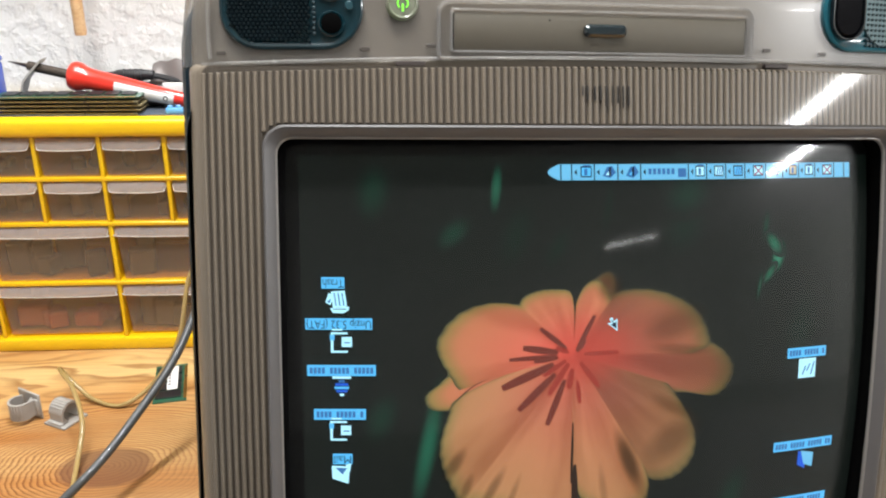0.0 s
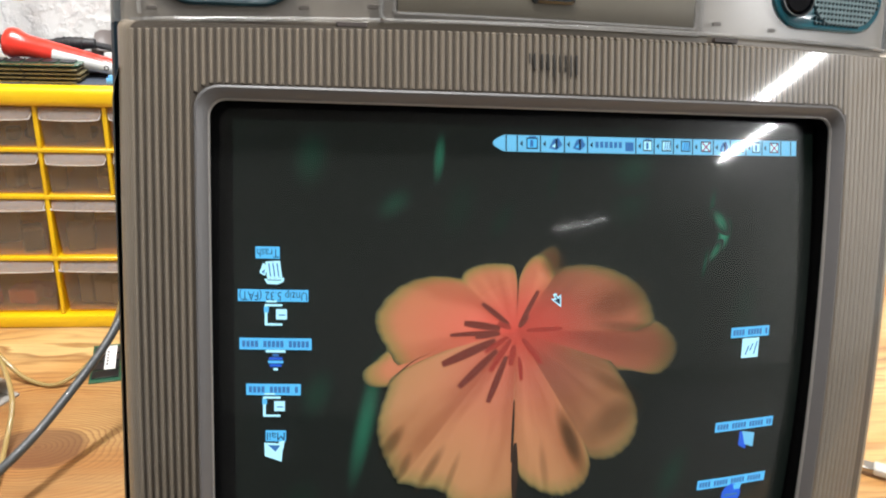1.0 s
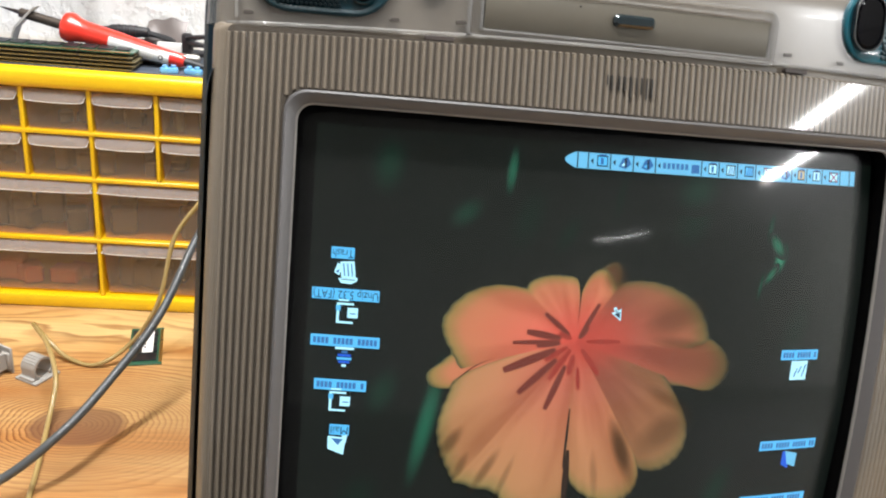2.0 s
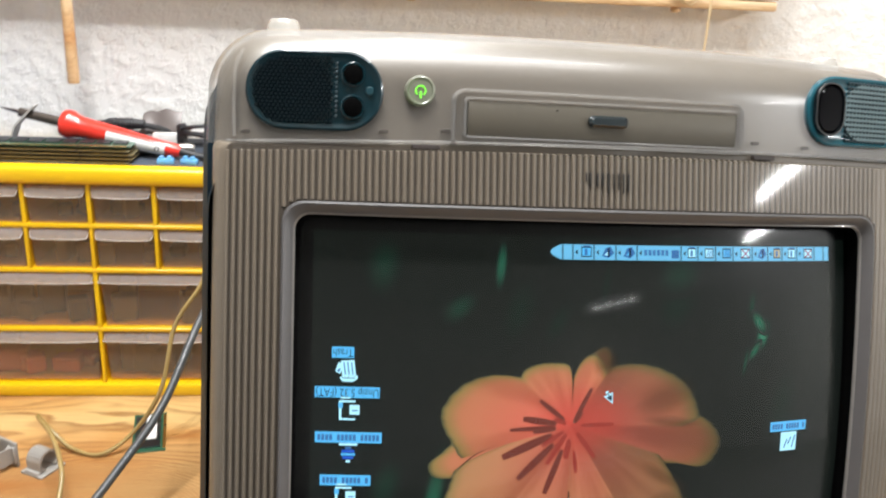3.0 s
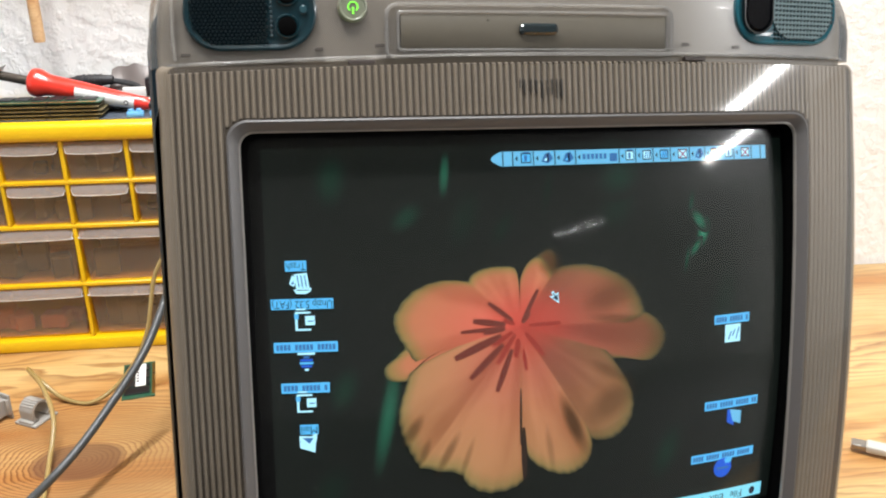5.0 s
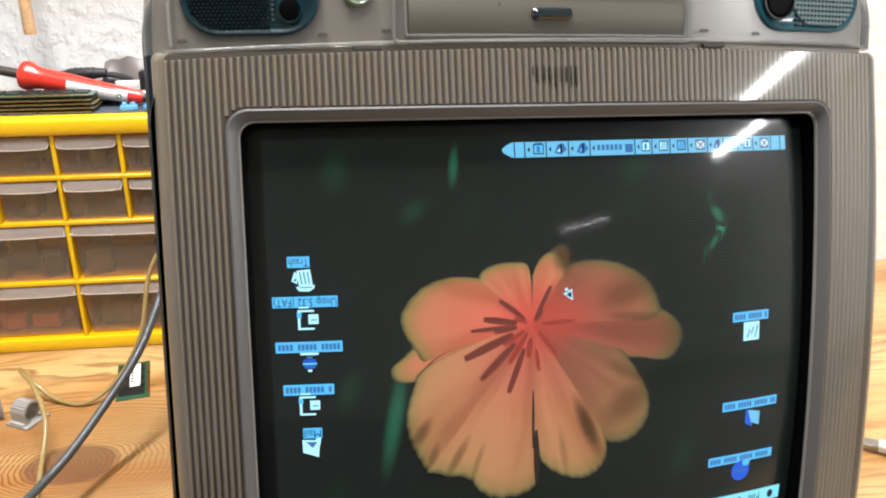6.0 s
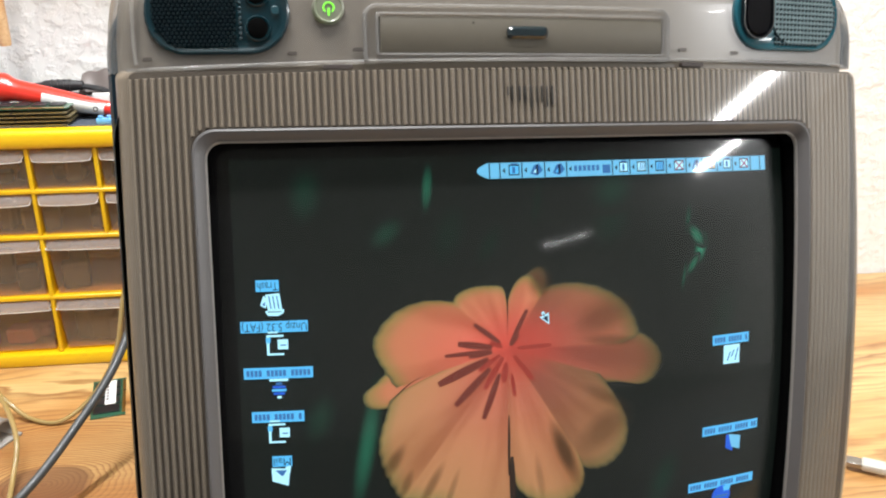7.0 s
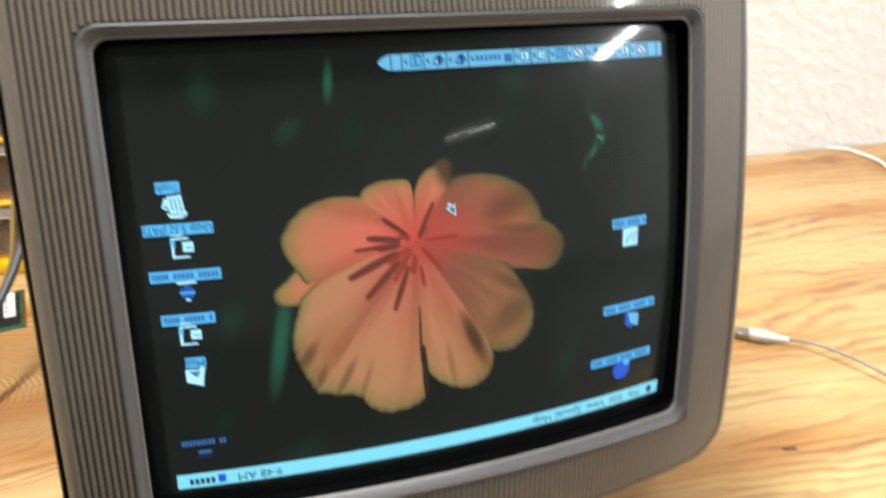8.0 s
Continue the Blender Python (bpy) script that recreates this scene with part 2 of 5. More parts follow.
# ---- mesh helpers ----
def part(name, bm, material, parent=None, label="", smooth=True):
    me = bpy.data.meshes.new(name)
    bm.normal_update()
    bm.to_mesh(me)
    bm.free()
    me.materials.append(material)
    ob = new(name, me)
    if smooth:
        for p in me.polygons:
            p.use_smooth = True
        me.set_sharp_from_angle(angle=radians(38))
    if parent:
        ob.parent = parent
    if label:
        ob["label"] = label
    return ob


def thing(name, m, label, category, group="", kind=""):
    e = new(name)
    e.empty_display_size = 0.02
    e.matrix_world = m
    return tagged(e, label, category, group, kind)


def box_bm(x0, x1, y0, y1, z0, z1, bevel=0.0, seg=2, bm=None):
    own = bmesh.new()
    bmesh.ops.create_cube(own, size=1.0)
    for v in own.verts:
        v.co = Vector(((x0 + x1) / 2 + v.co.x * (x1 - x0), (y0 + y1) / 2 + v.co.y * (y1 - y0), (z0 + z1) / 2 + v.co.z * (z1 - z0)))
    if bevel:
        bmesh.ops.bevel(own, geom=own.edges[:], offset=bevel, segments=seg, affect="EDGES", profile=0.5)
    if bm is None:
        return own
    me = bpy.data.meshes.new("tmp")
    own.to_mesh(me)
    own.free()
    bm.from_mesh(me)
    bpy.data.meshes.remove(me)
    return bm


def loft(bm, loops, close=True, cap0=False, cap1=False):
    rows = [[bm.verts.new(p) for p in lp] for lp in loops]
    n = len(rows[0])
    for a, b in zip(rows, rows[1:]):
        for k in range(n if close else n - 1):
            bm.faces.new((a[k], a[(k + 1) % n], b[(k + 1) % n], b[k]))
    if cap0:
        bm.faces.new(rows[0][::-1])
    if cap1:
        bm.faces.new(rows[-1])
    bmesh.ops.recalc_face_normals(bm, faces=bm.faces[:])
    return bm


def rrect(x0, x1, z0, z1, rt, rb, n=6, m=16):
    """A rounded rectangle as (x, z) pairs, anticlockwise from the lower right corner; rt, rb: radii above and below."""
    pts = []
    cs = [(x1 - rb, z0 + rb, rb, -90), (x1 - rt, z1 - rt, rt, 0), (x0 + rt, z1 - rt, rt, 90), (x0 + rb, z0 + rb, rb, 180)]
    arcs = [[(cx + r * math.cos(radians(a0 + 90 * k / n)), cz + r * math.sin(radians(a0 + 90 * k / n))) for k in range(n + 1)] for cx, cz, r, a0 in cs]
    for i, arc in enumerate(arcs):
        pts += arc
        nx = arcs[(i + 1) % 4][0]
        for k in range(1, m):
            pts.append((arc[-1][0] + (nx[0] - arc[-1][0]) * k / m, arc[-1][1] + (nx[1] - arc[-1][1]) * k / m))
    return pts


def tube_bm(pts, r, n=10, bm=None):
    """A round cable through the points."""
    bm = bm or bmesh.new()
    P = [Vector(p) for p in pts]
    fine = []
    for i in range(len(P) - 1):
        p0, p1, p2, p3 = P[max(i - 1, 0)], P[i], P[i + 1], P[min(i + 2, len(P) - 1)]
        for k in range(10):
            t = k / 10
            fine.append(0.5 * ((2 * p1) + (p2 - p0) * t + (2 * p0 - 5 * p1 + 4 * p2 - p3) * t * t + (3 * p1 - p0 - 3 * p2 + p3) * t ** 3))
    fine.append(P[-1])
    loops = []
    side = None
    for i, p in enumerate(fine):
        d = (fine[min(i + 1, len(fine) - 1)] - fine[max(i - 1, 0)]).normalized()
        if side is None:
            side = d.orthogonal().normalized()
        side = (side - d * side.dot(d)).normalized()
        up = d.cross(side)
        loops.append([p + r * (math.cos(2 * math.pi * k / n) * side + math.sin(2 * math.pi * k / n) * up) for k in range(n)])
    return loft(bm, loops, cap0=True, cap1=True)


def turned_bm(profile, n=20, axis=0):
    """A turned body: (along, radius) pairs round an axis."""
    bm = bmesh.new()
    loops = []
    for a, r in profile:
        lp = []
        for k in range(n):
            c, s = r * math.cos(2 * math.pi * k / n), r * math.sin(2 * math.pi * k / n)
            lp.append([(a, c, s), (s, a, c), (c, s, a)][axis])
        loops.append(lp)
    return loft(bm, loops, cap0=True, cap1=True)


def solid_loop_bm(loop, y0, y1, chamfer=0.0):
    """A plate: an (x, z) outline from depth y0 (front) to y1."""
    bm = bmesh.new()
    cx = sum(p[0] for p in loop) / len(loop)
    cz = sum(p[1] for p in loop) / len(loop)
    ext = max(abs(p[0] - cx) for p in loop), max(abs(p[1] - cz) for p in loop)
    fx, fz = 1 - chamfer / ext[0], 1 - chamfer / ext[1]
    small = [(cx + (p[0] - cx) * fx, cz + (p[1] - cz) * fz) for p in loop]
    loops = [[(x, y1, z) for x, z in loop], [(x, y0 + chamfer, z) for x, z in loop], [(x, y0, z) for x, z in small]]
    return loft(bm, loops, cap0=True, cap1=True)


# ---- the room ----
def slab(name, x0, x1, y0, y1, z0, z1, material, label, category):
    bm = box_bm(x0, x1, y0, y1, z0, z1)
    return tagged(part(name, bm, material, smooth=False), label, category, kind="structure")


X0, X1, Y0, Y1, FLOOR = -2.0, 5.2, -5.0, 1.03, -0.75
slab("floor", X0, X1, Y0, Y1, FLOOR - 0.1, FLOOR, CONCRETE, "grey concrete floor of the workroom", "floor")
slab("ceiling", X0, X1, Y0, Y1, CEIL, CEIL + 0.1, PAINT, "white painted ceiling with tube lamps", "ceiling")
slab("wall_north", X0 - 0.1, X1 + 0.1, Y1, Y1 + 0.12, FLOOR - 0.1, CEIL + 0.1, PLASTER, "rough white plastered wall behind the bench", "wall")
slab("wall_south", X0 - 0.1, X1 + 0.1, Y0 - 0.12, Y0, FLOOR - 0.1, CEIL + 0.1, PLASTER, "plain white wall", "wall")
slab("wall_west", X0 - 0.1, X0, Y0, Y1, FLOOR - 0.1, CEIL + 0.1, PLASTER, "plain white wall", "wall")
slab("wall_east", X1, X1 + 0.1, Y0, Y1, FLOOR - 0.1, CEIL + 0.1, PLASTER, "plain white wall", "wall")


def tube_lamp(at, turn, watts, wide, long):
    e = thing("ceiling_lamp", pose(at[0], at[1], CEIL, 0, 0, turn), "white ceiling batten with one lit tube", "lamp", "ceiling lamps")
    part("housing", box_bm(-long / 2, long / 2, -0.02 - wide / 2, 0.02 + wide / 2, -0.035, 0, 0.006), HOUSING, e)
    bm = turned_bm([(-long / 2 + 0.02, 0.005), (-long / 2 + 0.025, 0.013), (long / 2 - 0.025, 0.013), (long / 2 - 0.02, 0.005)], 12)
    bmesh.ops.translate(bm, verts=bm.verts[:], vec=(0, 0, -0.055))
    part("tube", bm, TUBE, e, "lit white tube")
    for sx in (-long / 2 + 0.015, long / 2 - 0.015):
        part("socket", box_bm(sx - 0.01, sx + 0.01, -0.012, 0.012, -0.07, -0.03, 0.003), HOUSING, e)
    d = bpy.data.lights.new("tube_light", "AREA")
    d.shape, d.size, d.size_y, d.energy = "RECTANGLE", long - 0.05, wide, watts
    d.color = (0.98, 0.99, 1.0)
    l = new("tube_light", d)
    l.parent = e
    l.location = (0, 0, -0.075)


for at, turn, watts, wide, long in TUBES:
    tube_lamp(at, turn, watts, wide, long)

# ---- the bench ----
desk = thing("workbench", pose(0, 0, 0), "oiled pine workbench top with a large knot", "workbench")
part("bench_top", box_bm(-1.7, 1.9, 0.23, 1.026, -0.04, 0.0, 0.003), PINE, desk)
for lx in (-1.5, 1.7):
    for ly in (0.30, 0.92):
        part("leg", box_bm(lx - 0.04, lx + 0.04, ly - 0.04, ly + 0.04, FLOOR, -0.04, 0.004), PINE, desk)
# ---- the computer, standing on its top, leaning back ----
FACE = Matrix(((0.99399, -0.10891, 0.01111, 0.14975), (0.10324, 0.96629, 0.23585, 0.41007), (-0.03642, -0.23329, 0.97172, 0.23715), (0, 0, 0, 1)))
BASE = Vector((0.0, 0.20, -0.1915))
computer = thing("desktop_computer", FACE @ Matrix.Translation(BASE), "upside-down all-in-one computer in ribbed grey and teal plastic, screen lit", "computer")


def cpart(name, bm, material, parent=None, label="", smooth=True):
    """A part of the computer, drawn in its face's own axes: x right, y inward, z up."""
    bmesh.ops.translate(bm, verts=bm.verts[:], vec=-BASE)
    return part(name, bm, material, parent or computer, label, smooth)


def front(x, z):
    """Depth of the domed front at (x, z)."""
    return -0.022 + x * x / 1.58 + z * z / 2.5


def sag_up(x, z):
    """The lower edge rises towards both corners."""
    return 0.0060 * (x / 0.18) ** 2 * max(0.0, min(1.0, (-0.115 - z) / 0.045))


def bulge(p):
    return OX + p[0] * (1 + (0.012 if p[0] > 0 else 0.0) * max(0.0, 1 - ((p[1] + 0.03) / 0.15) ** 2)), p[1] + sag_up(p[0], p[1])


BX, BB, BT, OX = 0.1945, -0.166, 0.1505, 0.0055


def ring(inset, depth, bowed):
    lp = [bulge(p) for p in rrect(-BX + inset, BX - inset, BB + inset, BT - min(inset, 0.0015), 0.004, 0.028 - inset)]
    return [(x, (front(x, z) if bowed else 0.008) + depth, z) for x, z in lp]


def hole(grow, depth, rt, bowed=True):
    lp = rrect(-0.150 - grow, 0.1535 + grow, -0.115 - grow, 0.1168 + grow, rt, rt)
    return [(x, (front(x, z) if bowed else 0) + depth, z) for x, z in lp]


def bezel_bm():
    loops = [ring(0.003, 0.020, False), ring(0.0, 0.0125, False), ring(0.0002, 0.0090, False), ring(0.0010, 0.0050, True), ring(0.0025, 0.0018, True), ring(0.0045, 0.0004, True), ring(0.0065, 0.0, True), ring(0.0068, 0.0012, True)]
    return loft(bmesh.new(), loops)


bezel = cpart("bezel", bezel_bm(), BEZEL, label="ribbed grey screen surround")
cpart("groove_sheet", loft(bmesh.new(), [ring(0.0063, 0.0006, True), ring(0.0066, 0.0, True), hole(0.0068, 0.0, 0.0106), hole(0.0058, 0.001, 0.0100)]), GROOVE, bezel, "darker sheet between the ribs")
inner = loft(bmesh.new(), [hole(0.0066, 0.001, 0.0104), hole(0.0064, -0.0014, 0.0102), hole(0.0055, -0.0018, 0.0098), hole(0.0045, -0.0012, 0.0092), hole(0.0014, 0.0024, 0.0077), hole(0.0006, 0.0034, 0.0075), hole(0.0, 0.0044, 0.0070)])
cpart("inner_frame", inner, FRAMEGREY, label="smooth bevelled grey frame round the screen")
# pale bead whose lighter grey stands for the highlight along the frame's inner edge
lip = [(x, front(x, z) + 0.0036, z) for x, z in rrect(-0.1504, 0.1539, -0.1154, 0.1172, 0.0072, 0.0072, 6, 10)]
cpart("frame_glint", loft(bmesh.new(), [[(x + (a * (1 if x > 0 else -1)), y + b, z + (a * (1 if z > 0 else -1))) for x, y, z in lip] for a, b in ((0.0009, 0.0006), (0.0007, -0.0004), (0.0002, -0.0006), (-0.0003, -0.0001), (-0.0003, 0.0012))]), mat("pale frame highlight", (0.20, 0.185, 0.17), 0.28, coat=0.4), label="thin pale bead drawn as the highlight on the frame's inner edge")
cpart("tube_mask", loft(bmesh.new(), [hole(0.0004, 0.0042, 0.0070), hole(0.0, 0.030, 0.0070, False)]), HOLE, label="black rim between frame and glass")


PITCH = 0.00325


def panel_low(x):
    """The arched lower edge of the drive panel."""
    return 0.1532 - 0.0038 * ((x - 0.06) / 0.23) ** 2


def rib_mesh(x, z0, z1, shallow=False):
    """One rounded ridge with soft flanks and a rounded end."""
    bm = bmesh.new()
    h = PITCH * (0.49 if shallow else 0.31)
    t = -0.0010 if not shallow else -0.0006
    prof = [(-h, 0.0005), (-h * 0.92, t * 0.2), (-h * 0.62, t * 0.8), (0, t), (h * 0.62, t * 0.8), (h * 0.92, t * 0.2), (h, 0.0005)]
    n = max(2, int((z1 - z0) / 0.012))
    loops = [[(x + a, front(x, z0) + 0.0008, z0 - 0.0006) for a, b in prof]]
    for k in range(n + 1):
        z = z0 + (z1 - z0) * k / n
        loops.append([(x + a, front(x, z) + b, z) for a, b in prof])
    loops.append([(x + a, front(x, z1) + 0.0008, z1 + 0.0006) for a, b in prof])
    return loft(bm, loops, close=False)


for k in range(-58, 59):
    x = k * PITCH + 0.0004
    corner = max(0.0, abs(x - OX) - 0.160)
    if abs(x - OX) > 0.1895:
        continue
    low = BB + 0.008 + sag_up(x, BB) + (0.028 - math.sqrt(max(0.0, 0.028 ** 2 - min(corner, 0.027) ** 2)))
    high = panel_low(x) - 0.0036
    if x < -0.1582 or x > 0.1620:
        spans = [(low if low < -0.13 else -0.1305, high)]
    else:
        bend = max(0.0, -0.1472 - x, x - 0.1506)
        spans = [(0.1243 - 0.0110 + math.sqrt(max(0.0, 0.0110 ** 2 - min(bend, 0.0109) ** 2)), high), (low, -0.1226)]
    for z0, z1 in spans:
        if z1 - z0 > 0.004:
            cpart("rib", rib_mesh(x, z0, z1, z1 < 0 or x > 0.160), BEZEL, bezel)


def pfront(x):
    return -0.0125 + x * x / 1.55


def panel_bm(x0, x1, low, high, deep, roll, side_roll, corner):
    """One sheet: bowed front, rolled back along its upper edge and both ends."""
    mid, W = (x0 + x1) / 2, (x1 - x0) / 2
    cols = []
    for k in range(73):
        x = -W + 2 * W * 0.5 * (1 - math.cos(math.pi * k / 72))
        ax = abs(x)
        top = high + 0.0030 * (1 - (x / W) ** 2)
        if ax > W - corner:
            top -= corner - math.sqrt(max(0.0, corner ** 2 - (ax - W + corner) ** 2))
        side = 0.0
        if ax > W - side_roll:
            side = side_roll - math.sqrt(max(0.0, side_roll ** 2 - (ax - W + side_roll) ** 2))
        col = []
        for i in range(27):
            base = panel_low(x + mid) + low
            z = base + (top - base) * math.sin(0.5 * math.pi * i / 26)
            over = max(0.0, z - (top - roll))
            y = pfront(x + mid) + deep + side + roll - math.sqrt(max(0.0, roll ** 2 - over * over))
            col.append((x + mid, min(y, 0.034), z))
        cols.append(col)
    bm = loft(bmesh.new(), cols, close=False)
    rim = [e for e in bm.edges if e.is_boundary]
    made = bmesh.ops.extrude_edge_only(bm, edges=rim)["geom"]
    for v in made:
        if isinstance(v, bmesh.types.BMVert):
            v.co.y = 0.075
    bmesh.ops.recalc_face_normals(bm, faces=bm.faces[:])
    return bm


def clear_mat(name, milk, rough, tone=(0.93, 0.91, 0.88), ior=1.52):
    """Clear moulded plastic with a slight milkiness."""
    m = bpy.data.materials.new(name)
    m.use_nodes = True
    t = m.node_tree
    t.nodes.clear()
    out, top, body, clear, white, gloss, fres, n, r = [t.nodes.new(k) for k in ("ShaderNodeOutputMaterial", "ShaderNodeMixShader", "ShaderNodeMixShader", "ShaderNodeBsdfTransparent", "ShaderNodeBsdfDiffuse", "ShaderNodeBsdfGlossy", "ShaderNodeFresnel", "ShaderNodeTexNoise", "ShaderNodeMapRange")]
    n.inputs["Scale"].default_value = 35
    r.inputs[3].default_value, r.inputs[4].default_value = milk * 0.7, milk * 1.3
    clear.inputs[0].default_value = (0.97, 0.96, 0.94, 1)
    white.inputs[0].default_value = (*tone, 1)
    gloss.inputs["Roughness"].default_value = rough
    fres.inputs["IOR"].default_value = ior
    t.links.new(n.outputs["Fac"], r.inputs[0])
    t.links.new(r.outputs[0], body.inputs[0])
    t.links.new(clear.outputs[0], body.inputs[1])
    t.links.new(white.outputs[0], body.inputs[2])
    t.links.new(fres.outputs[0], top.inputs[0])
    t.links.new(body.outputs[0], top.inputs[1])
    t.links.new(gloss.outputs[0], top.inputs[2])
    t.links.new(top.outputs[0], out.inputs[0])
    return m


CLEARSHELL = clear_mat("clear outer moulding", 0.055, 0.26)
CLEARBEAD = clear_mat("clear moulded rim", 0.14, 0.10)
panel = cpart("front_panel", panel_bm(-0.1885, 0.1955, -0.0030, 0.2015, 0.0022, 0.024, 0.014, 0.026), FROST, label="frosted clear panel with drive and loudspeakers")
shell = cpart("clear_moulding", panel_bm(-0.1920, 0.1990, 0.0, 0.2045, 0.0, 0.026, 0.011, 0.030), CLEARSHELL, panel, "clear outer layer of the panel")
shell.visible_shadow = False


def bowed_plate(loop, proud, back=0.004, chamfer=0.0008):
    bm = solid_loop_bm(loop, -proud, back, chamfer)
    for v in bm.verts:
        v.co.y += pfront(v.co.x)
    return bm


def bowed_ring(loop_out, loop_in, proud, soft=0.0006):
    """A raised frame between two outlines of equal count."""
    def lay(lp, y):
        return [(x, pfront(x) + y, z) for x, z in lp]

    def between(f):
        return [(a[0] + (b[0] - a[0]) * f, a[1] + (b[1] - a[1]) * f) for a, b in zip(loop_out, loop_in)]
    return loft(bmesh.new(), [lay(loop_out, 0.003), lay(loop_out, -proud + soft), lay(between(0.25), -proud), lay(between(0.75), -proud), lay(loop_in, -proud + soft), lay(loop_in, 0.003)])


# a bead along the panel's lower edge
bead = [(-0.186 + 0.372 * k / 30 + 0.0035, pfront(-0.186 + 0.372 * k / 30) - 0.0002 + (0.003 if k in (0, 30) else 0), panel_low(-0.186 + 0.372 * k / 30) + 0.0008) for k in range(31)]
cpart("lower_bead", tube_bm(bead, 0.0010, 8), CLEARBEAD, panel, "clear ledge along the panel's lower edge")
# moulded step inside the end of the clear layer
step = [(-0.1790 + dx, pfront(0.179) + dy - 0.0004, z) for dx, dy, z in ((0.0005, 0.0, 0.1520), (0.0, 0.0, 0.160), (0.0, 0.0, 0.172), (0.0008, 0.0, 0.184), (0.0040, 0.001, 0.1925))]
cpart("moulded_step", tube_bm(step, 0.0009, 8), CLEARBEAD, panel)
# drive bay
cpart("drive_frame", bowed_ring(rrect(-0.0790, 0.0722, 0.1526, 0.1782, 0.006, 0.002), rrect(-0.0772, 0.0704, 0.1534, 0.1766, 0.005, 0.002), 0.0016), CLEARBEAD, panel, "raised clear rim")
door_cols = [(-0.0712 + 0.1388 * k / 32) for k in range(33)]
door_bm = loft(bmesh.new(), [[(x, pfront(x) + y, z) for y, z in ((0.004, 0.1566), (-0.0002, 0.1566), (-0.0004, 0.1569), (-0.0004, 0.1722), (-0.0002, 0.1725), (0.004, 0.1725))] for x in door_cols], cap0=True, cap1=True)
door = cpart("drive_door", door_bm, DOORGREY, panel, "flat grey drive door")
cpart("door_rim", bowed_ring(rrect(-0.0732, 0.0696, 0.1552, 0.1744, 0.0015, 0.0015), rrect(-0.0720, 0.0684, 0.1563, 0.1732, 0.0012, 0.0012), 0.0013, 0.0003), CLEARBEAD, panel)
cpart("eject_button", bowed_plate(rrect(-0.0126, 0.0075, 0.1628, 0.1684, 0.0024, 0.0024), 0.0032, 0.002, 0.0012), mat("dark teal button", (0.004, 0.012, 0.016), 0.16, coat=0.5), panel, "glossy dark teal eject button")
for x, z in ((-0.1735, 0.1545), (-0.1105, 0.1565), (-0.0815, 0.158), (0.0805, 0.159), (0.1120, 0.158)):
    cpart("clip_mark", bowed_plate(rrect(x - 0.0022, x + 0.0022, z - 0.0009, z + 0.0009, 0.0005, 0.0005, 2, 2), 0.0002, 0.001, 0.00008), CLIPMARK, panel)
cpart("pin_hole", bowed_plate(rrect(-0.0286, -0.0278, 0.1696, 0.1704, 0.00035, 0.00035, 3, 1), 0.0006, 0.001, 0.0001), HOLE, panel)
for x in (-0.0905, 0.0862):
    cpart("seam_tab", bowed_plate(rrect(x - 0.0065, x + 0.0065, panel_low(x) - 0.0024, panel_low(x) - 0.0002, 0.0006, 0.0006, 2, 2), 0.0007, 0.004, 0.0003), SHADOWBROWN, panel)


def oval(cx, cz, hx, hz, r):
    return rrect(cx - hx, cx + hx, cz - hz, cz + hz, r, r, 10, 4)


def cup(cx, cz, hx, hz, r, name, label, material, depth=0.004):
    def lay(shrink, y):
        return [(x, pfront(x) + y, z) for x, z in oval(cx, cz, hx - shrink, hz - shrink, max(0.001, r - shrink))]
    loops = [lay(0, 0.002), lay(0.0002, -0.0012), lay(0.0012, -0.0018), lay(0.0024, -0.0014), lay(0.0036, -0.0007)]
    for f in (0.25, 0.5, 0.75, 0.93):
        loops.append(lay(0.0036 + (min(hx, hz) - 0.0042) * f, -0.0007 - 0.0005 * f))
    return cpart(name, loft(bmesh.new(), loops, cap1=True), material, panel, label)


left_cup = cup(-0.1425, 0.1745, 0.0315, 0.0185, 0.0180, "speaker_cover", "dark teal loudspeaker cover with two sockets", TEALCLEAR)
# right cover takes the lightened teal, so it looks lit through
right_cup = cup(0.1458, 0.1780, 0.0352, 0.0184, 0.0176, "speaker_cover", "teal loudspeaker cover in a lightened, lit-looking tone, with pale mesh", TEALLIT)


def pimples(name, cx, cz, x0, x1, hz, r, pitch, material, parent, inside, squeeze=0.86):
    """The small knobs of a loudspeaker mesh, in staggered rows."""
    bm = bmesh.new()
    row = 0
    z = cz - hz
    while z <= cz + hz:
        x = x0 + (pitch / 2 if row % 2 and squeeze < 1 else 0)
        while x <= x1:
            if inside(x, z):
                y = pfront(x) - 0.0018
                top = [bm.verts.new((x + r * 0.55 * math.cos(a), y - 0.0008, z + r * 0.55 * math.sin(a))) for a in [math.pi / 3 * k for k in range(6)]]
                low = [bm.verts.new((x + r * math.cos(a), y + 0.0006, z + r * math.sin(a))) for a in [math.pi / 3 * k for k in range(6)]]
                bm.faces.new(top)
                for k in range(6):
                    bm.faces.new((low[k], low[(k + 1) % 6], top[(k + 1) % 6], top[k]))
            x += pitch
        z += pitch * squeeze
        row += 1
    bmesh.ops.recalc_face_normals(bm, faces=bm.faces[:])
    return cpart(name, bm, material, parent)


def in_oval(cx, cz, hx, hz, r):
    def test(x, z):
        dx, dz = max(0.0, abs(x - cx) - (hx - r)), max(0.0, abs(z - cz) - (hz - r))
        return math.hypot(dx, dz) < r
    return test


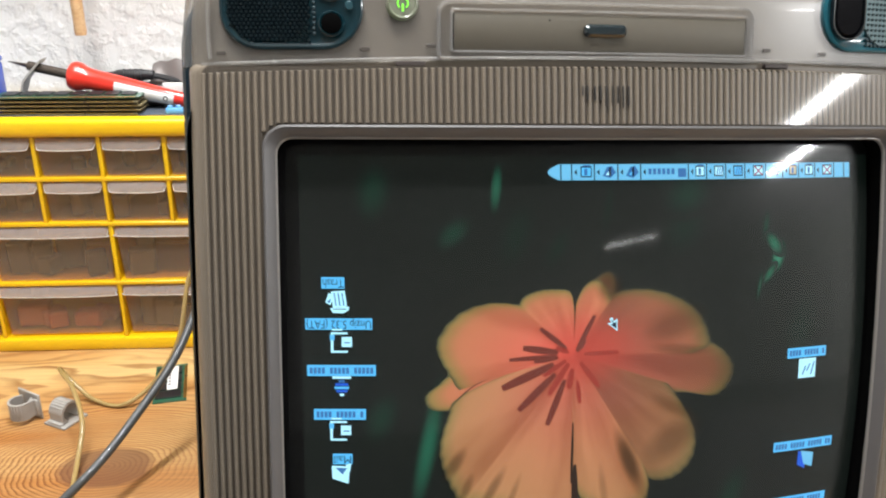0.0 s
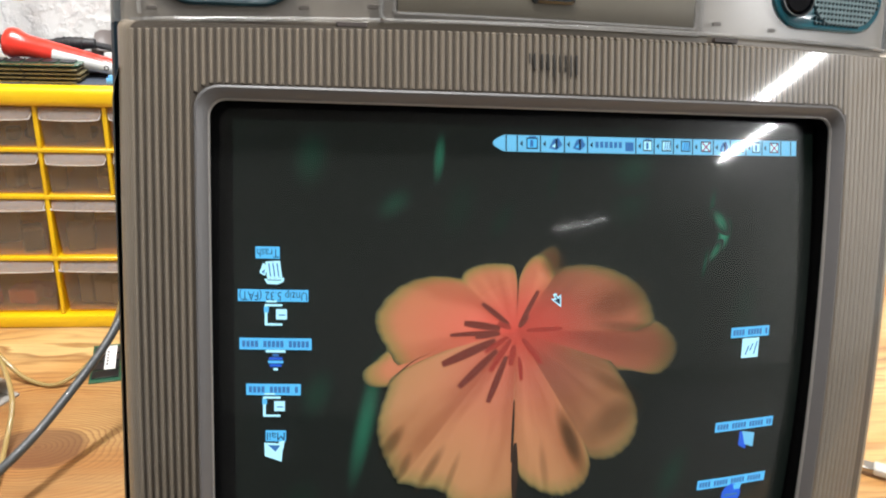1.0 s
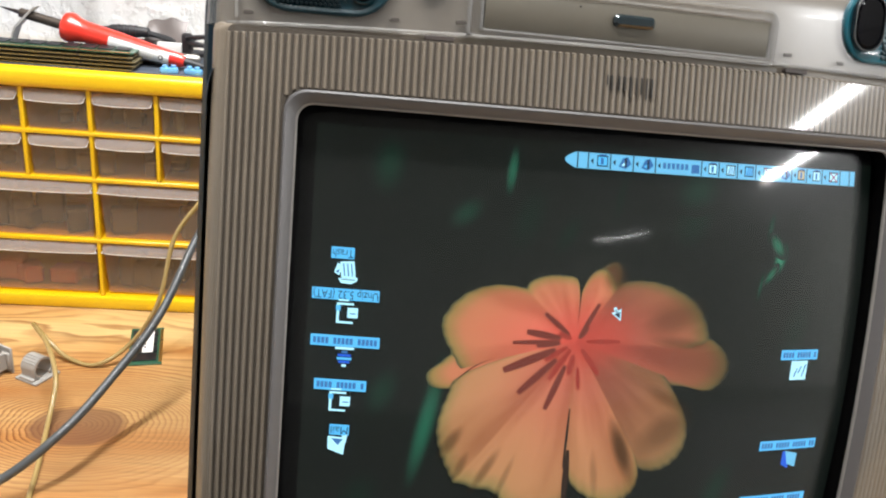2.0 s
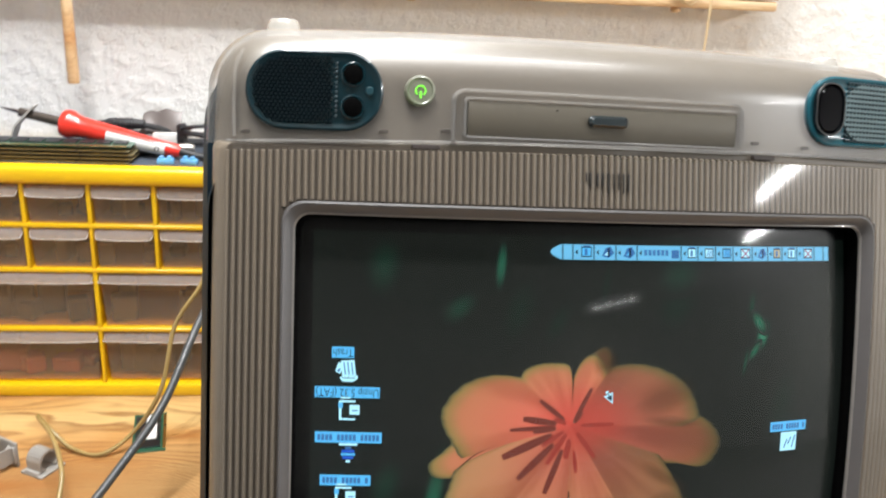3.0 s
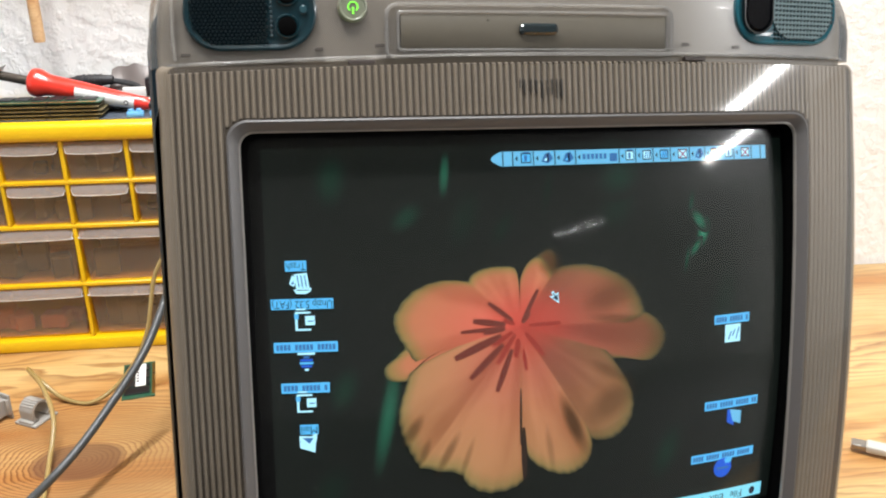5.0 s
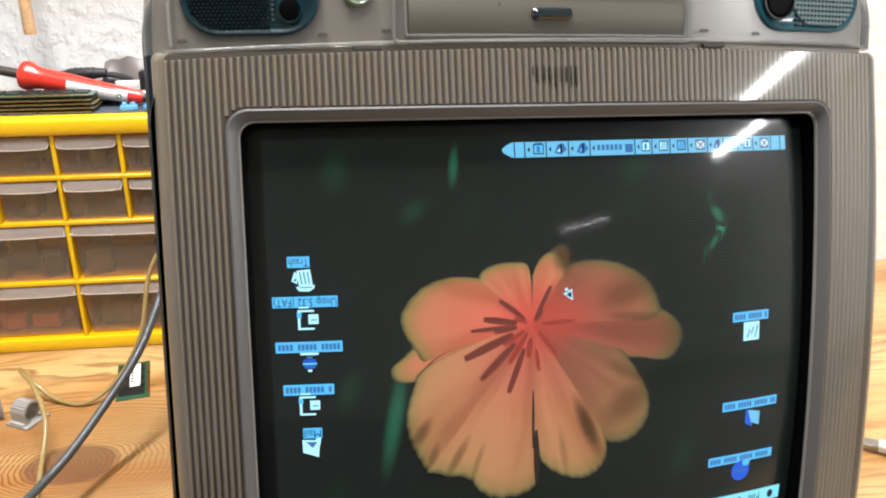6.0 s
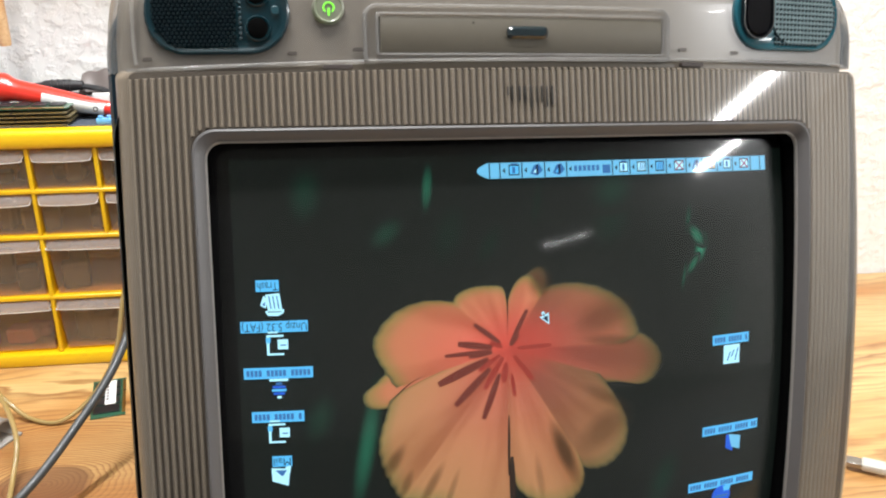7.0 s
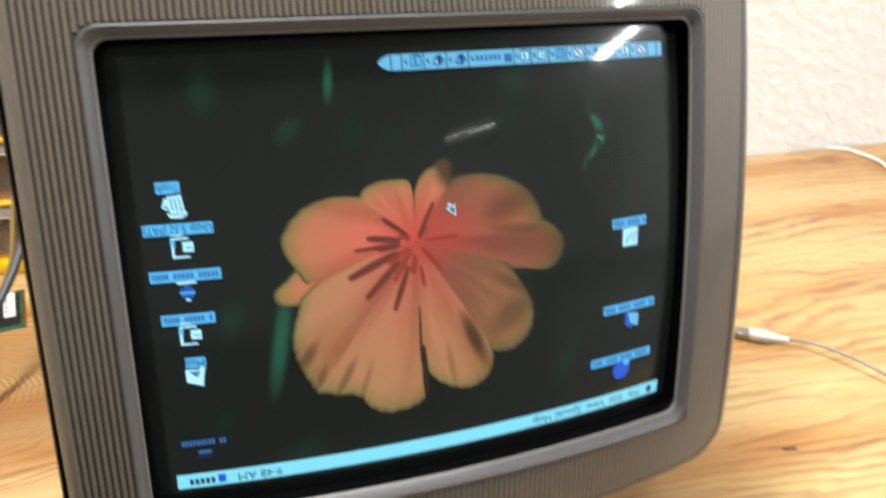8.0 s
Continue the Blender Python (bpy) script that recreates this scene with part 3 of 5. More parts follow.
def grille_plate(x0, x1, z0, z1, r, material):
    cpart("grille_plate", bowed_plate(rrect(x0, x1, z0, z1, r, r, 8, 4), 0.0018, 0.001, 0.0001), material, panel)


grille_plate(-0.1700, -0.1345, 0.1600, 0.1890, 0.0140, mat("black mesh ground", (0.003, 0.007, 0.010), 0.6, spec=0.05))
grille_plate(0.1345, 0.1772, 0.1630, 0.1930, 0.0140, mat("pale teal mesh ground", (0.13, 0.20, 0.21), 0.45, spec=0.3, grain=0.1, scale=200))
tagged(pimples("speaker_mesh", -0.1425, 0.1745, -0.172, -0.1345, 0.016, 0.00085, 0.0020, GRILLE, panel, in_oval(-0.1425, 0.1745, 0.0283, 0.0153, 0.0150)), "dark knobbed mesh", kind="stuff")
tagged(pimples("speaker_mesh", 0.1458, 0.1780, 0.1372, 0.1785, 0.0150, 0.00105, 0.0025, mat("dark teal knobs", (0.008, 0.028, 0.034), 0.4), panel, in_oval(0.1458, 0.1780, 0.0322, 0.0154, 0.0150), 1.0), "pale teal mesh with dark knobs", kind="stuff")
for z in (0.1822, 0.1672):
    bm = turned_bm([(-0.0030, 0.0046), (-0.0036, 0.0052), (-0.0030, 0.0058), (0.003, 0.0058)], 20, 1)
    bmesh.ops.translate(bm, verts=bm.verts[:], vec=(-0.1252, pfront(0.1252) + 0.0008, z))
    cpart("socket_rim", bm, TEALCLEAR, panel)
    bm = turned_bm([(-0.0038, 0.0041), (-0.0036, 0.0044), (0.003, 0.0044)], 20, 1)
    bmesh.ops.translate(bm, verts=bm.verts[:], vec=(-0.1252, pfront(0.1252) + 0.0008, z))
    cpart("headphone_socket", bm, HOLE, panel, "black headphone socket")
bm = bowed_plate(oval(-0.1175, 0.1750, 0.0017, 0.0020, 0.0015), 0.0022, 0.001, 0.0004)
cpart("headphone_symbol", bm, mat("pale teal print", (0.008, 0.045, 0.058), 0.4), panel)
for k in range(12):
    cpart("vent_slot", bowed_plate(rrect(-0.1332, -0.1320, 0.1625 + 0.0022 * k, 0.1637 + 0.0022 * k, 0.0004, 0.0004, 2, 1), 0.0022, 0.001, 0.0003), mat("pale slot", (0.035, 0.06, 0.07), 0.35) if k == 0 else bpy.data.materials["pale slot"], panel)
cpart("sensor_window", bowed_plate(oval(0.1245, 0.1788, 0.0092, 0.0132, 0.0088), 0.0034, 0.001, 0.0020), BLACKGLOSS, panel, "glossy black oval window")

cpart("window_rim", bowed_ring(oval(0.1245, 0.1788, 0.0100, 0.0140, 0.0096), oval(0.1245, 0.1788, 0.0086, 0.0126, 0.0082), 0.0036, 0.0012), mat("glossy black rim", (0.01, 0.012, 0.014), 0.08, coat=1.0), panel, "polished rim")

# power button
bm = turned_bm([(0.004, 0.0072), (-0.0005, 0.0072), (-0.0014, 0.0068), (-0.0017, 0.0062), (-0.0011, 0.0055), (-0.0011, 0.0004)], 32, 1)
bmesh.ops.translate(bm, verts=bm.verts[:], vec=(-0.0940, pfront(0.094), 0.1762))
button = cpart("power_button", bm, BUTTON, panel, "round clear power button lit green")
bm = bmesh.new()
loops = []
for k in range(21):
    a = radians(-90 + 40 + 280 * k / 20)
    loops.append([(-0.0940 + r * math.cos(a), pfront(0.094) - 0.0016 + y, 0.1762 + r * math.sin(a)) for r, y in ((0.0026, 0.0005), (0.0026, 0), (0.0020, 0), (0.0020, 0.0005))])
loft(bm, loops, cap0=True, cap1=True)
box_bm(-0.0944, -0.0936, pfront(0.094) - 0.0017, pfront(0.094) - 0.0009, 0.1727, 0.1760, bm=bm)
cpart("power_symbol", bm, GREENLIT, panel, "lit green power symbol", smooth=False)

# maker's word as plain strokes
for x, w, h in ((0.0130, 0.0012, 0.0080), (0.0106, 0.0010, 0.0088), (0.0082, 0.0012, 0.0070), (0.0060, 0.0012, 0.0070), (0.0036, 0.0014, 0.0088), (0.0010, 0.0014, 0.0060), (-0.0014, 0.0011, 0.0060), (-0.0046, 0.0014, 0.0060), (-0.0066, 0.0009, 0.0040)):
    x, w, h = x * 1.12 - 0.0054, w * 0.62, h * 1.10
    bm = solid_loop_bm(rrect(x - w / 2, x + w / 2, 0.1412 - h, 0.1412, w * 0.4, w * 0.4, 2, 1), -0.0014, 0.0005, 0.0001)
    for v in bm.verts:
        v.co.y += front(v.co.x, v.co.z)
    cpart("badge_stroke", bm, INK, panel)

# shell behind, feet above
secs = [(0.0100, 0.1936, 0.1475, -0.154, 0.030), (0.0125, 0.1946, 0.1480, -0.156, 0.032), (0.0265, 0.1952, 0.1482, -0.158, 0.034), (0.0270, 0.1952, 0.190, -0.158, 0.034), (0.034, 0.1975, 0.194, -0.163, 0.036), (0.060, 0.1995, 0.197, -0.172, 0.046), (0.12, 0.198, 0.196, -0.186, 0.06), (0.20, 0.182, 0.186, -0.1915, 0.075), (0.28, 0.155, 0.168, -0.172, 0.08), (0.36, 0.115, 0.140, -0.130, 0.07), (0.41, 0.07, 0.10, -0.085, 0.05)]
cpart("shell", loft(bmesh.new(), [[(x + 0.0035, y, z) for x, z in rrect(-hx, hx, zb, zt, r, r, 8, 6)] for y, hx, zt, zb, r in secs], cap1=True), TEAL, label="dark teal rear shell")
for x in (-0.156, 0.159):
    bm = turned_bm([(0.19, 0.0085), (0.2105, 0.0085), (0.2135, 0.0070), (0.2140, 0.003)], 20, 2)
    bmesh.ops.translate(bm, verts=bm.verts[:], vec=(x, 0.052, 0))
    cpart("foot", bm, FROSTEDGE, label="small clear round foot")


# ---- the lit screen ----
RAD = 0.75


def sag(x, z):
    return -0.0095 + (x * x + z * z) / (2 * RAD)


def lay_on_screen(bm, lift):
    for v in bm.verts:
        v.co.y = sag(v.co.x, v.co.z) - lift
    return bm


def grid_bm(x0, x1, z0, z1, nx, nz):
    bm = bmesh.new()
    return loft(bm, [[(x0 + (x1 - x0) * i / nx, 0, z0 + (z1 - z0) * k / nz) for i in range(nx + 1)] for k in range(nz + 1)], close=False)


SCREEN_DARK = glow_mat("unlit phosphor", (0.1, 0.1, 0.1), 0.001, (0.010, 0.010, 0.010))
RASTER = glow_mat("dark green picture", (0.25, 0.46, 0.36), 0.017, (0.0165, 0.0175, 0.016), 0.5, 35.0)
BAR = glow_mat("pale blue picture", (0.19, 0.64, 1.0), 1.2, noise_amount=0.15)
BARSOFT = glow_mat("blue picture label", (0.10, 0.54, 1.0), 1.5, noise_amount=0.25, scale=500)
WHITEBLUE = glow_mat("white picture", (0.42, 0.82, 1.0), 1.9, noise_amount=0.3, scale=700)
MIDBLUE = glow_mat("mid blue picture", (0.07, 0.30, 0.80), 0.7)
DEEPBLUE = glow_mat("deep blue picture", (0.01, 0.14, 0.95), 1.0)
NAVY = glow_mat("navy picture", (0.02, 0.08, 0.25), 0.20)
CREAM = glow_mat("cream picture", (0.75, 0.70, 0.45), 0.9)
REDPIX = glow_mat("red picture", (0.75, 0.15, 0.30), 0.6)
screen = cpart("screen", lay_on_screen(grid_bm(-0.1515, 0.1555, -0.1165, 0.1190, 48, 36), 0), SCREEN_DARK, label="dark lit picture tube showing an orange flower")


def spart(name, bm, material, lift, label=""):
    return cpart(name, lay_on_screen(bm, lift), material, screen, label, smooth=False)


spart("raster", grid_bm(-0.1408, 0.1528, -0.1085, 0.1090, 48, 36), RASTER, 0.00010, "dark green photograph on the screen")


def petal_mat(name="orange petal picture", lower=False, power=1.15, fold_tone=(0.74, 0.62, 0.58)):
    """Orange petals: red towards the heart, yellow green at the rim."""
    m = bpy.data.materials.new(name)
    m.use_nodes = True
    t = m.node_tree
    b = t.nodes["Principled BSDF"]
    N, K = t.nodes.new, t.links.new
    b.inputs["Base Color"].default_value = (0.02, 0.02, 0.02, 1)
    b.inputs["Specular IOR Level"].default_value = 0
    uv = N("ShaderNodeUVMap")
    uv.uv_map = "petal"
    sep = N("ShaderNodeSeparateXYZ")
    K(uv.outputs[0], sep.inputs[0])
    ramp = N("ShaderNodeValToRGB")
    e = ramp.color_ramp.elements
    e[0].position, e[0].color = 0.0, (0.78, 0.10, 0.07, 1)
    e[1].position, e[1].color = 1.0, (0.05, 0.07, 0.03, 1)
    inner_tones = ((0.3, (0.80, 0.23, 0.13, 1)), (0.6, (0.80, 0.33, 0.155, 1)), (0.88, (0.72, 0.35, 0.15, 1)), (0.965, (0.45, 0.31, 0.11, 1))) if lower else ((0.3, (0.72, 0.15, 0.095, 1)), (0.6, (0.62, 0.17, 0.09, 1)), (0.85, (0.55, 0.195, 0.09, 1)), (0.96, (0.30, 0.20, 0.06, 1)))
    for p, c in inner_tones:
        n = e.new(p)
        n.color = c
    K(sep.outputs[0], ramp.inputs[0])
    fold = N("ShaderNodeTexNoise")
    fold.noise_dimensions = "2D"
    fold.inputs["Scale"].default_value = 1.0
    fold.inputs["Detail"].default_value = 3
    mp = N("ShaderNodeMapping")
    mp.inputs["Scale"].default_value = (0.8, 3.2, 1)
    K(uv.outputs[0], mp.inputs[0])
    K(mp.outputs[0], fold.inputs["Vector"])
    fr = N("ShaderNodeValToRGB")
    fr.color_ramp.elements[0].position, fr.color_ramp.elements[0].color = 0.25, (*fold_tone, 1)
    fr.color_ramp.elements[1].position, fr.color_ramp.elements[1].color = 0.6, (1, 1, 1, 1)
    K(fold.outputs["Fac"], fr.inputs[0])
    mul = N("ShaderNodeMixRGB")
    mul.blend_type = "MULTIPLY"
    mul.inputs[0].default_value = 0.9
    K(ramp.outputs[0], mul.inputs[1])
    K(fr.outputs[0], mul.inputs[2])
    K(mul.outputs[0], b.inputs["Emission Color"])
    b.inputs["Emission Strength"].default_value = power
    return m


PETAL_BROWN = petal_mat("brown petal picture", True, 0.52, (0.62, 0.52, 0.46))
PETAL_BUD = petal_mat("brown bud picture", False, 0.40)
PETAL, PETAL_LOW, PETAL_DIM = petal_mat(power=1.3), petal_mat("peach petal picture", True, 0.86, (0.62, 0.50, 0.44)), petal_mat("dim petal picture", False, 0.70, (0.62, 0.56, 0.50))
FX, FZ = -0.0119, 0.0144


def petal(tone, lift, rim):
    """One petal round the heart; rim: (degrees, millimetres) along its edge, joined smoothly."""
    bm = bmesh.new()
    uvl = bm.loops.layers.uv.new("petal")
    na, nr = 44, 14
    rows = []
    knots = [rim[0]] + list(rim) + [rim[-1]]
    for i in range(na + 1):
        u = (len(rim) - 1) * i / na
        k = min(int(u), len(rim) - 2)
        f = u - k
        (a0, r0), (a1, r1), (a2, r2), (a3, r3) = knots[k:k + 4]
        a, r = [0.5 * (2 * q + (w - p) * f + (2 * p - 5 * q + 4 * w - v) * f * f + (3 * q - p - 3 * w + v) * f ** 3) for p, q, w, v in ((a0, a1, a2, a3), (r0, r1, r2, r3))]
        a, r = radians(a), r * 0.001 * (1 + 0.006 * math.sin(i * 1.9 + rim[0][0]))
        rows.append([(bm.verts.new((FX + r * m / nr * math.cos(a), 0, FZ + r * m / nr * math.sin(a))), (m / nr, a * 0.9 + rim[0][0])) for m in range(nr + 1)])
    for p, q in zip(rows, rows[1:]):
        for k in range(nr):
            quad = [p[k], p[k + 1], q[k + 1], q[k]]
            f = bm.faces.new([v for v, _ in quad])
            for lp, (_, u) in zip(f.loops, quad):
                lp[uvl].uv = u
    for f in bm.faces:
        f.normal_update()
    spart("petal", bm, tone, lift)


petal(PETAL_BUD, 0.00030, ((54, 33), (60, 41), (66, 43.5), (72, 40), (78, 34)))
petal(PETAL_DIM, 0.00034, ((335, 50), (339.5, 64), (341.5, 79), (347, 85.5), (353, 86), (359, 79), (363, 70)))
petal(PETAL_DIM, 0.00038, ((358, 62), (361, 71), (366, 71), (376, 67), (386, 59.5), (400, 48), (412, 38.5), (420, 33)))
petal(PETAL_BROWN, 0.00042, ((294, 64), (302, 79), (307, 85.5), (313, 88), (320, 86), (327, 78), (334, 64), (341, 52)))
petal(PETAL_LOW, 0.00046, ((270.5, 55), (274, 73), (280, 83), (287, 90), (292, 91.3), (297, 89), (301, 82), (303, 72)))
petal(PETAL, 0.00050, ((55, 32), (64, 36.5), (74, 37.5), (82, 33), (88.5, 25)))
petal(PETAL, 0.00054, ((184, 56), (191, 66), (194, 73), (197, 74.8), (200.5, 73), (203, 67), (204, 60)))
petal(PETAL, 0.00058, ((136, 35.5), (139, 38.2), (149, 50), (160, 60), (172, 66.3), (179, 65.5), (187, 61.5), (196, 58)))
petal(PETAL, 0.00062, ((90.5, 22), (94, 30.5), (107, 33.4), (122, 36.6), (132, 37.8), (138, 36.6)))
petal(PETAL_LOW, 0.00066, ((195, 34), (199.5, 60), (206, 68), (216, 80), (226, 87), (234, 92)))
petal(PETAL_LOW, 0.00066, ((234, 92), (247, 86.3), (252, 91), (259, 94), (268, 91), (272, 85.5), (272.3, 72), (270, 50)))


# folds and stamens of the flower
def streak(name, a, r0, r1, w, material, lift, taper=0.4):
    bm = bmesh.new()
    ca, sa = math.cos(radians(a)), math.sin(radians(a))
    lp = []
    for k in range(9):
        f = k / 8
        r = r0 + (r1 - r0) * f
        hw = w * (taper + (1 - taper) * math.sin(math.pi * min(1, f * 0.75 + 0.1)))
        lp.append([(FX + r * ca - s * hw * sa, 0, FZ + r * sa + s * hw * ca) for s in (-1, 0, 1)])
    loft(bm, lp, close=False)
    spart(name, bm, material, lift)


STAMEN = glow_mat("dark red stamen picture", (0.27, 0.045, 0.027), 0.75)
STAMENLIGHT = glow_mat("red stamen picture", (0.50, 0.05, 0.03), 0.8)
GAP = glow_mat("petal gap", (0.04, 0.018, 0.010), 0.8)
for a, r0, r1, w in ((270.6, 0.034, 0.066, 0.0007), (272.2, 0.056, 0.086, 0.0017)):
    streak("petal_shadow", a, r0, r1, w, GAP, 0.00085, 0.15)
bm = bmesh.new()
loft(bm, [[(FX + (r + s * 0.0009 * math.sin(math.pi * k / 8)) * math.cos(radians(a)), 0, FZ + (r + s * 0.0009 * math.sin(math.pi * k / 8)) * math.sin(radians(a))) for s in (-1, 1)] for k, r, a in [(k, 0.036 + 0.028 * k / 8, 193.5 + 9 * k / 8 - 2.2 * math.sin(math.pi * k / 8)) for k in range(9)]], close=False)
spart("petal_shadow", bm, GAP, 0.00085)


def soft_patch(deg, r, turn, ln, w, color, amount, lift, name="petal_fold"):
    """A soft-edged tone of the photograph, r metres from the flower's heart."""
    m = bpy.data.materials.new("soft picture tone")
    m.use_nodes = True
    t = m.node_tree
    t.nodes.clear()
    out, mix, clear, glow, uv, sep, ramp = [t.nodes.new(n) for n in ("ShaderNodeOutputMaterial", "ShaderNodeMixShader", "ShaderNodeBsdfTransparent", "ShaderNodeEmission", "ShaderNodeUVMap", "ShaderNodeSeparateXYZ", "ShaderNodeMapRange")]
    uv.uv_map = "petal"
    ramp.interpolation_type = "SMOOTHSTEP"
    ramp.inputs[1].default_value = 0.2
    ramp.inputs[3].default_value, ramp.inputs[4].default_value = amount, 0.0
    glow.inputs[0].default_value = (*color, 1)
    for a, b in ((uv.outputs[0], sep.inputs[0]), (sep.outputs[0], ramp.inputs[0]), (ramp.outputs[0], mix.inputs[0]), (clear.outputs[0], mix.inputs[1]), (glow.outputs[0], mix.inputs[2]), (mix.outputs[0], out.inputs[0])):
        t.links.new(a, b)
    x, z = FX + r * math.cos(radians(deg)), FZ + r * math.sin(radians(deg))
    bm = bmesh.new()
    uvl = bm.loops.layers.uv.new("petal")
    ca, sa = math.cos(radians(turn)), math.sin(radians(turn))
    n, nr = 24, 6
    rows = []
    for k in range(nr + 1):
        f = k / nr
        rows.append([bm.verts.new((x + f * (ln * math.cos(2 * math.pi * i / n) * ca - w * math.sin(2 * math.pi * i / n) * sa), 0, z + f * (ln * math.cos(2 * math.pi * i / n) * sa + w * math.sin(2 * math.pi * i / n) * ca))) for i in range(n)])
    for k, (p, q) in enumerate(zip(rows, rows[1:])):
        for i in range(n):
            f = bm.faces.new((p[i], p[(i + 1) % n], q[(i + 1) % n], q[i]))
            for lp, u in zip(f.loops, (k, k, k + 1, k + 1)):
                lp[uvl].uv = (u / nr, 0)
    bmesh.ops.remove_doubles(bm, verts=rows[0], dist=1e-7)
    spart(name, bm, m, lift)


FOLDTONE = (0.085, 0.045, 0.022)
for k, (deg, r, turn, ln, w, amount) in enumerate(((223, 0.078, 60, 0.012, 0.0045, 0.60), (232, 0.083, 70, 0.010, 0.0032, 0.45), (240, 0.078, 62, 0.017, 0.0036, 0.55), (248, 0.077, 72, 0.016, 0.0025, 0.35), (298.5, 0.064, 114, 0.024, 0.0062, 0.90), (318, 0.070, 35, 0.021, 0.0120, 0.50), (331, 0.060, 150, 0.018, 0.0050, 0.35), (14, 0.052, 20, 0.022, 0.0110, 0.40), (0, 0.056, 174, 0.022, 0.0040, 0.40), (62, 0.036, 70, 0.009, 0.0080, 0.60), (284, 0.072, 100, 0.018, 0.0030, 0.30))):
    soft_patch(deg, r, turn, ln, w, FOLDTONE, amount, 0.00072 + 0.000008 * k)
soft_patch(20, 0.008, 0, 0.032, 0.022, (0.72, 0.10, 0.07), 0.55, 0.00083, "petal_blush")
for a, r0, r1, w in ((142, 5, 21.5, 1.3), (171, 8, 25.5, 1.7), (183, 9, 31.8, 1.1), (188, 8, 20, 1.3), (204, 11, 38.4, 2.1), (225, 13, 38, 1.8), (250, 13, 37, 1.6), (62, 3, 21.4, 1.2), (54, 2, 9, 1.4)):
    streak("stamen", a, r0 * 0.001, r1 * 0.001, w * 0.00105, STAMEN, 0.0010)
for a, r0, r1, w in ((1, 5, 22.5, 1.0), (308, 5, 21, 1.2), (262, 7, 17, 1.4), (278, 13, 24.5, 1.0), (238, 5, 23, 1.3), (214, 5, 18, 1.1), (158, 3, 10, 1.1)):
    streak("stamen", a, r0 * 0.001, r1 * 0.001, w * 0.00115, STAMENLIGHT, 0.0010)


def rect(name, x0, x1, z0, z1, material, lift=0.0006):
    spart(name, grid_bm(x0, x1, z0, z1, max(1, int((x1 - x0) / 0.012)), 1), material, lift)


# soft green leaves in the picture's background
def leaf(x, z, a, ln, w, strength, color=(0.03, 0.30, 0.17)):
    m = bpy.data.materials.new("green leaf picture")
    m.use_nodes = True
    t = m.node_tree
    b = t.nodes["Principled BSDF"]
    b.inputs["Base Color"].default_value = (0.0165, 0.0175, 0.016, 1)
    b.inputs["Specular IOR Level"].default_value = 0
    uv = t.nodes.new("ShaderNodeUVMap")
    uv.uv_map = "petal"
    sep = t.nodes.new("ShaderNodeSeparateXYZ")
    t.links.new(uv.outputs[0], sep.inputs[0])
    ramp = t.nodes.new("ShaderNodeValToRGB")
    ramp.color_ramp.interpolation = "EASE"
    ramp.color_ramp.elements[0].color = (*[c * strength for c in color], 1)
    ramp.color_ramp.elements[1].color = (0.0031, 0.0058, 0.0046, 1)
    t.links.new(sep.outputs[0], ramp.inputs[0])
    t.links.new(ramp.outputs[0], b.inputs["Emission Color"])
    b.inputs["Emission Strength"].default_value = 1.0
    bm = bmesh.new()
    uvl = bm.loops.layers.uv.new("petal")
    ca, sa = math.cos(radians(a)), math.sin(radians(a))
    n, nr = 28, 5
    rows = []
    for k in range(nr + 1):
        f = k / nr
        rows.append([bm.verts.new((x + f * (ln * math.cos(2 * math.pi * i / n) * ca - w * math.sin(2 * math.pi * i / n) * sa), 0, z + f * (ln * math.cos(2 * math.pi * i / n) * sa + w * math.sin(2 * math.pi * i / n) * ca))) for i in range(n)])
    for k, (p, q) in enumerate(zip(rows, rows[1:])):
        for i in range(n):
            f = bm.faces.new((p[i], p[(i + 1) % n], q[(i + 1) % n], q[i]))
            for lp, u in zip(f.loops, (k, k, k + 1, k + 1)):
                lp[uvl].uv = (u / nr, 0)
    spart("leaf_patch", bm, m, 0.00018 + 0.00001 * (len(screen.children) % 12))


for x, z, a, ln, w, s in ((-0.107, 0.092, 80, 0.016, 0.010, 0.10), (-0.0495, 0.094, 84, 0.014, 0.0035, 0.42), (-0.070, 0.073, 40, 0.012, 0.007, 0.13), (0.046, 0.090, 20, 0.016, 0.012, 0.10), (0.0950, 0.0650, 128, 0.0085, 0.0042, 0.60), (0.0975, 0.0585, 75, 0.0100, 0.0046, 0.95), (0.0925, 0.0500, 55, 0.0075, 0.0028, 0.55), (0.0868, 0.0440, 80, 0.0100, 0.0016, 0.30), (0.0900, 0.0740, 82, 0.0100, 0.0022, 0.22), (0.040, 0.100, 30, 0.014, 0.010, 0.06), (-0.082, -0.030, 80, 0.040, 0.006, 0.45), (-0.020, 0.066, 60, 0.014, 0.006, 0.05), (-0.104, -0.015, 70, 0.016, 0.009, 0.10), (0.077, -0.066, 70, 0.022, 0.010, 0.09), (-0.074, -0.092, 10, 0.02, 0.009, 0.08), (0.005, 0.085, 80, 0.016, 0.003, 0.05), (-0.040, 0.072, 70, 0.020, 0.010, 0.045), (0.112, 0.020, 80, 0.026, 0.012, 0.040), (-0.030, -0.096, 5, 0.030, 0.008, 0.045), (0.045, 0.075, 60, 0.018, 0.013, 0.055), (-0.112, -0.070, 60, 0.018, 0.012, 0.045)):
    leaf(x, z, a, ln, w, s)


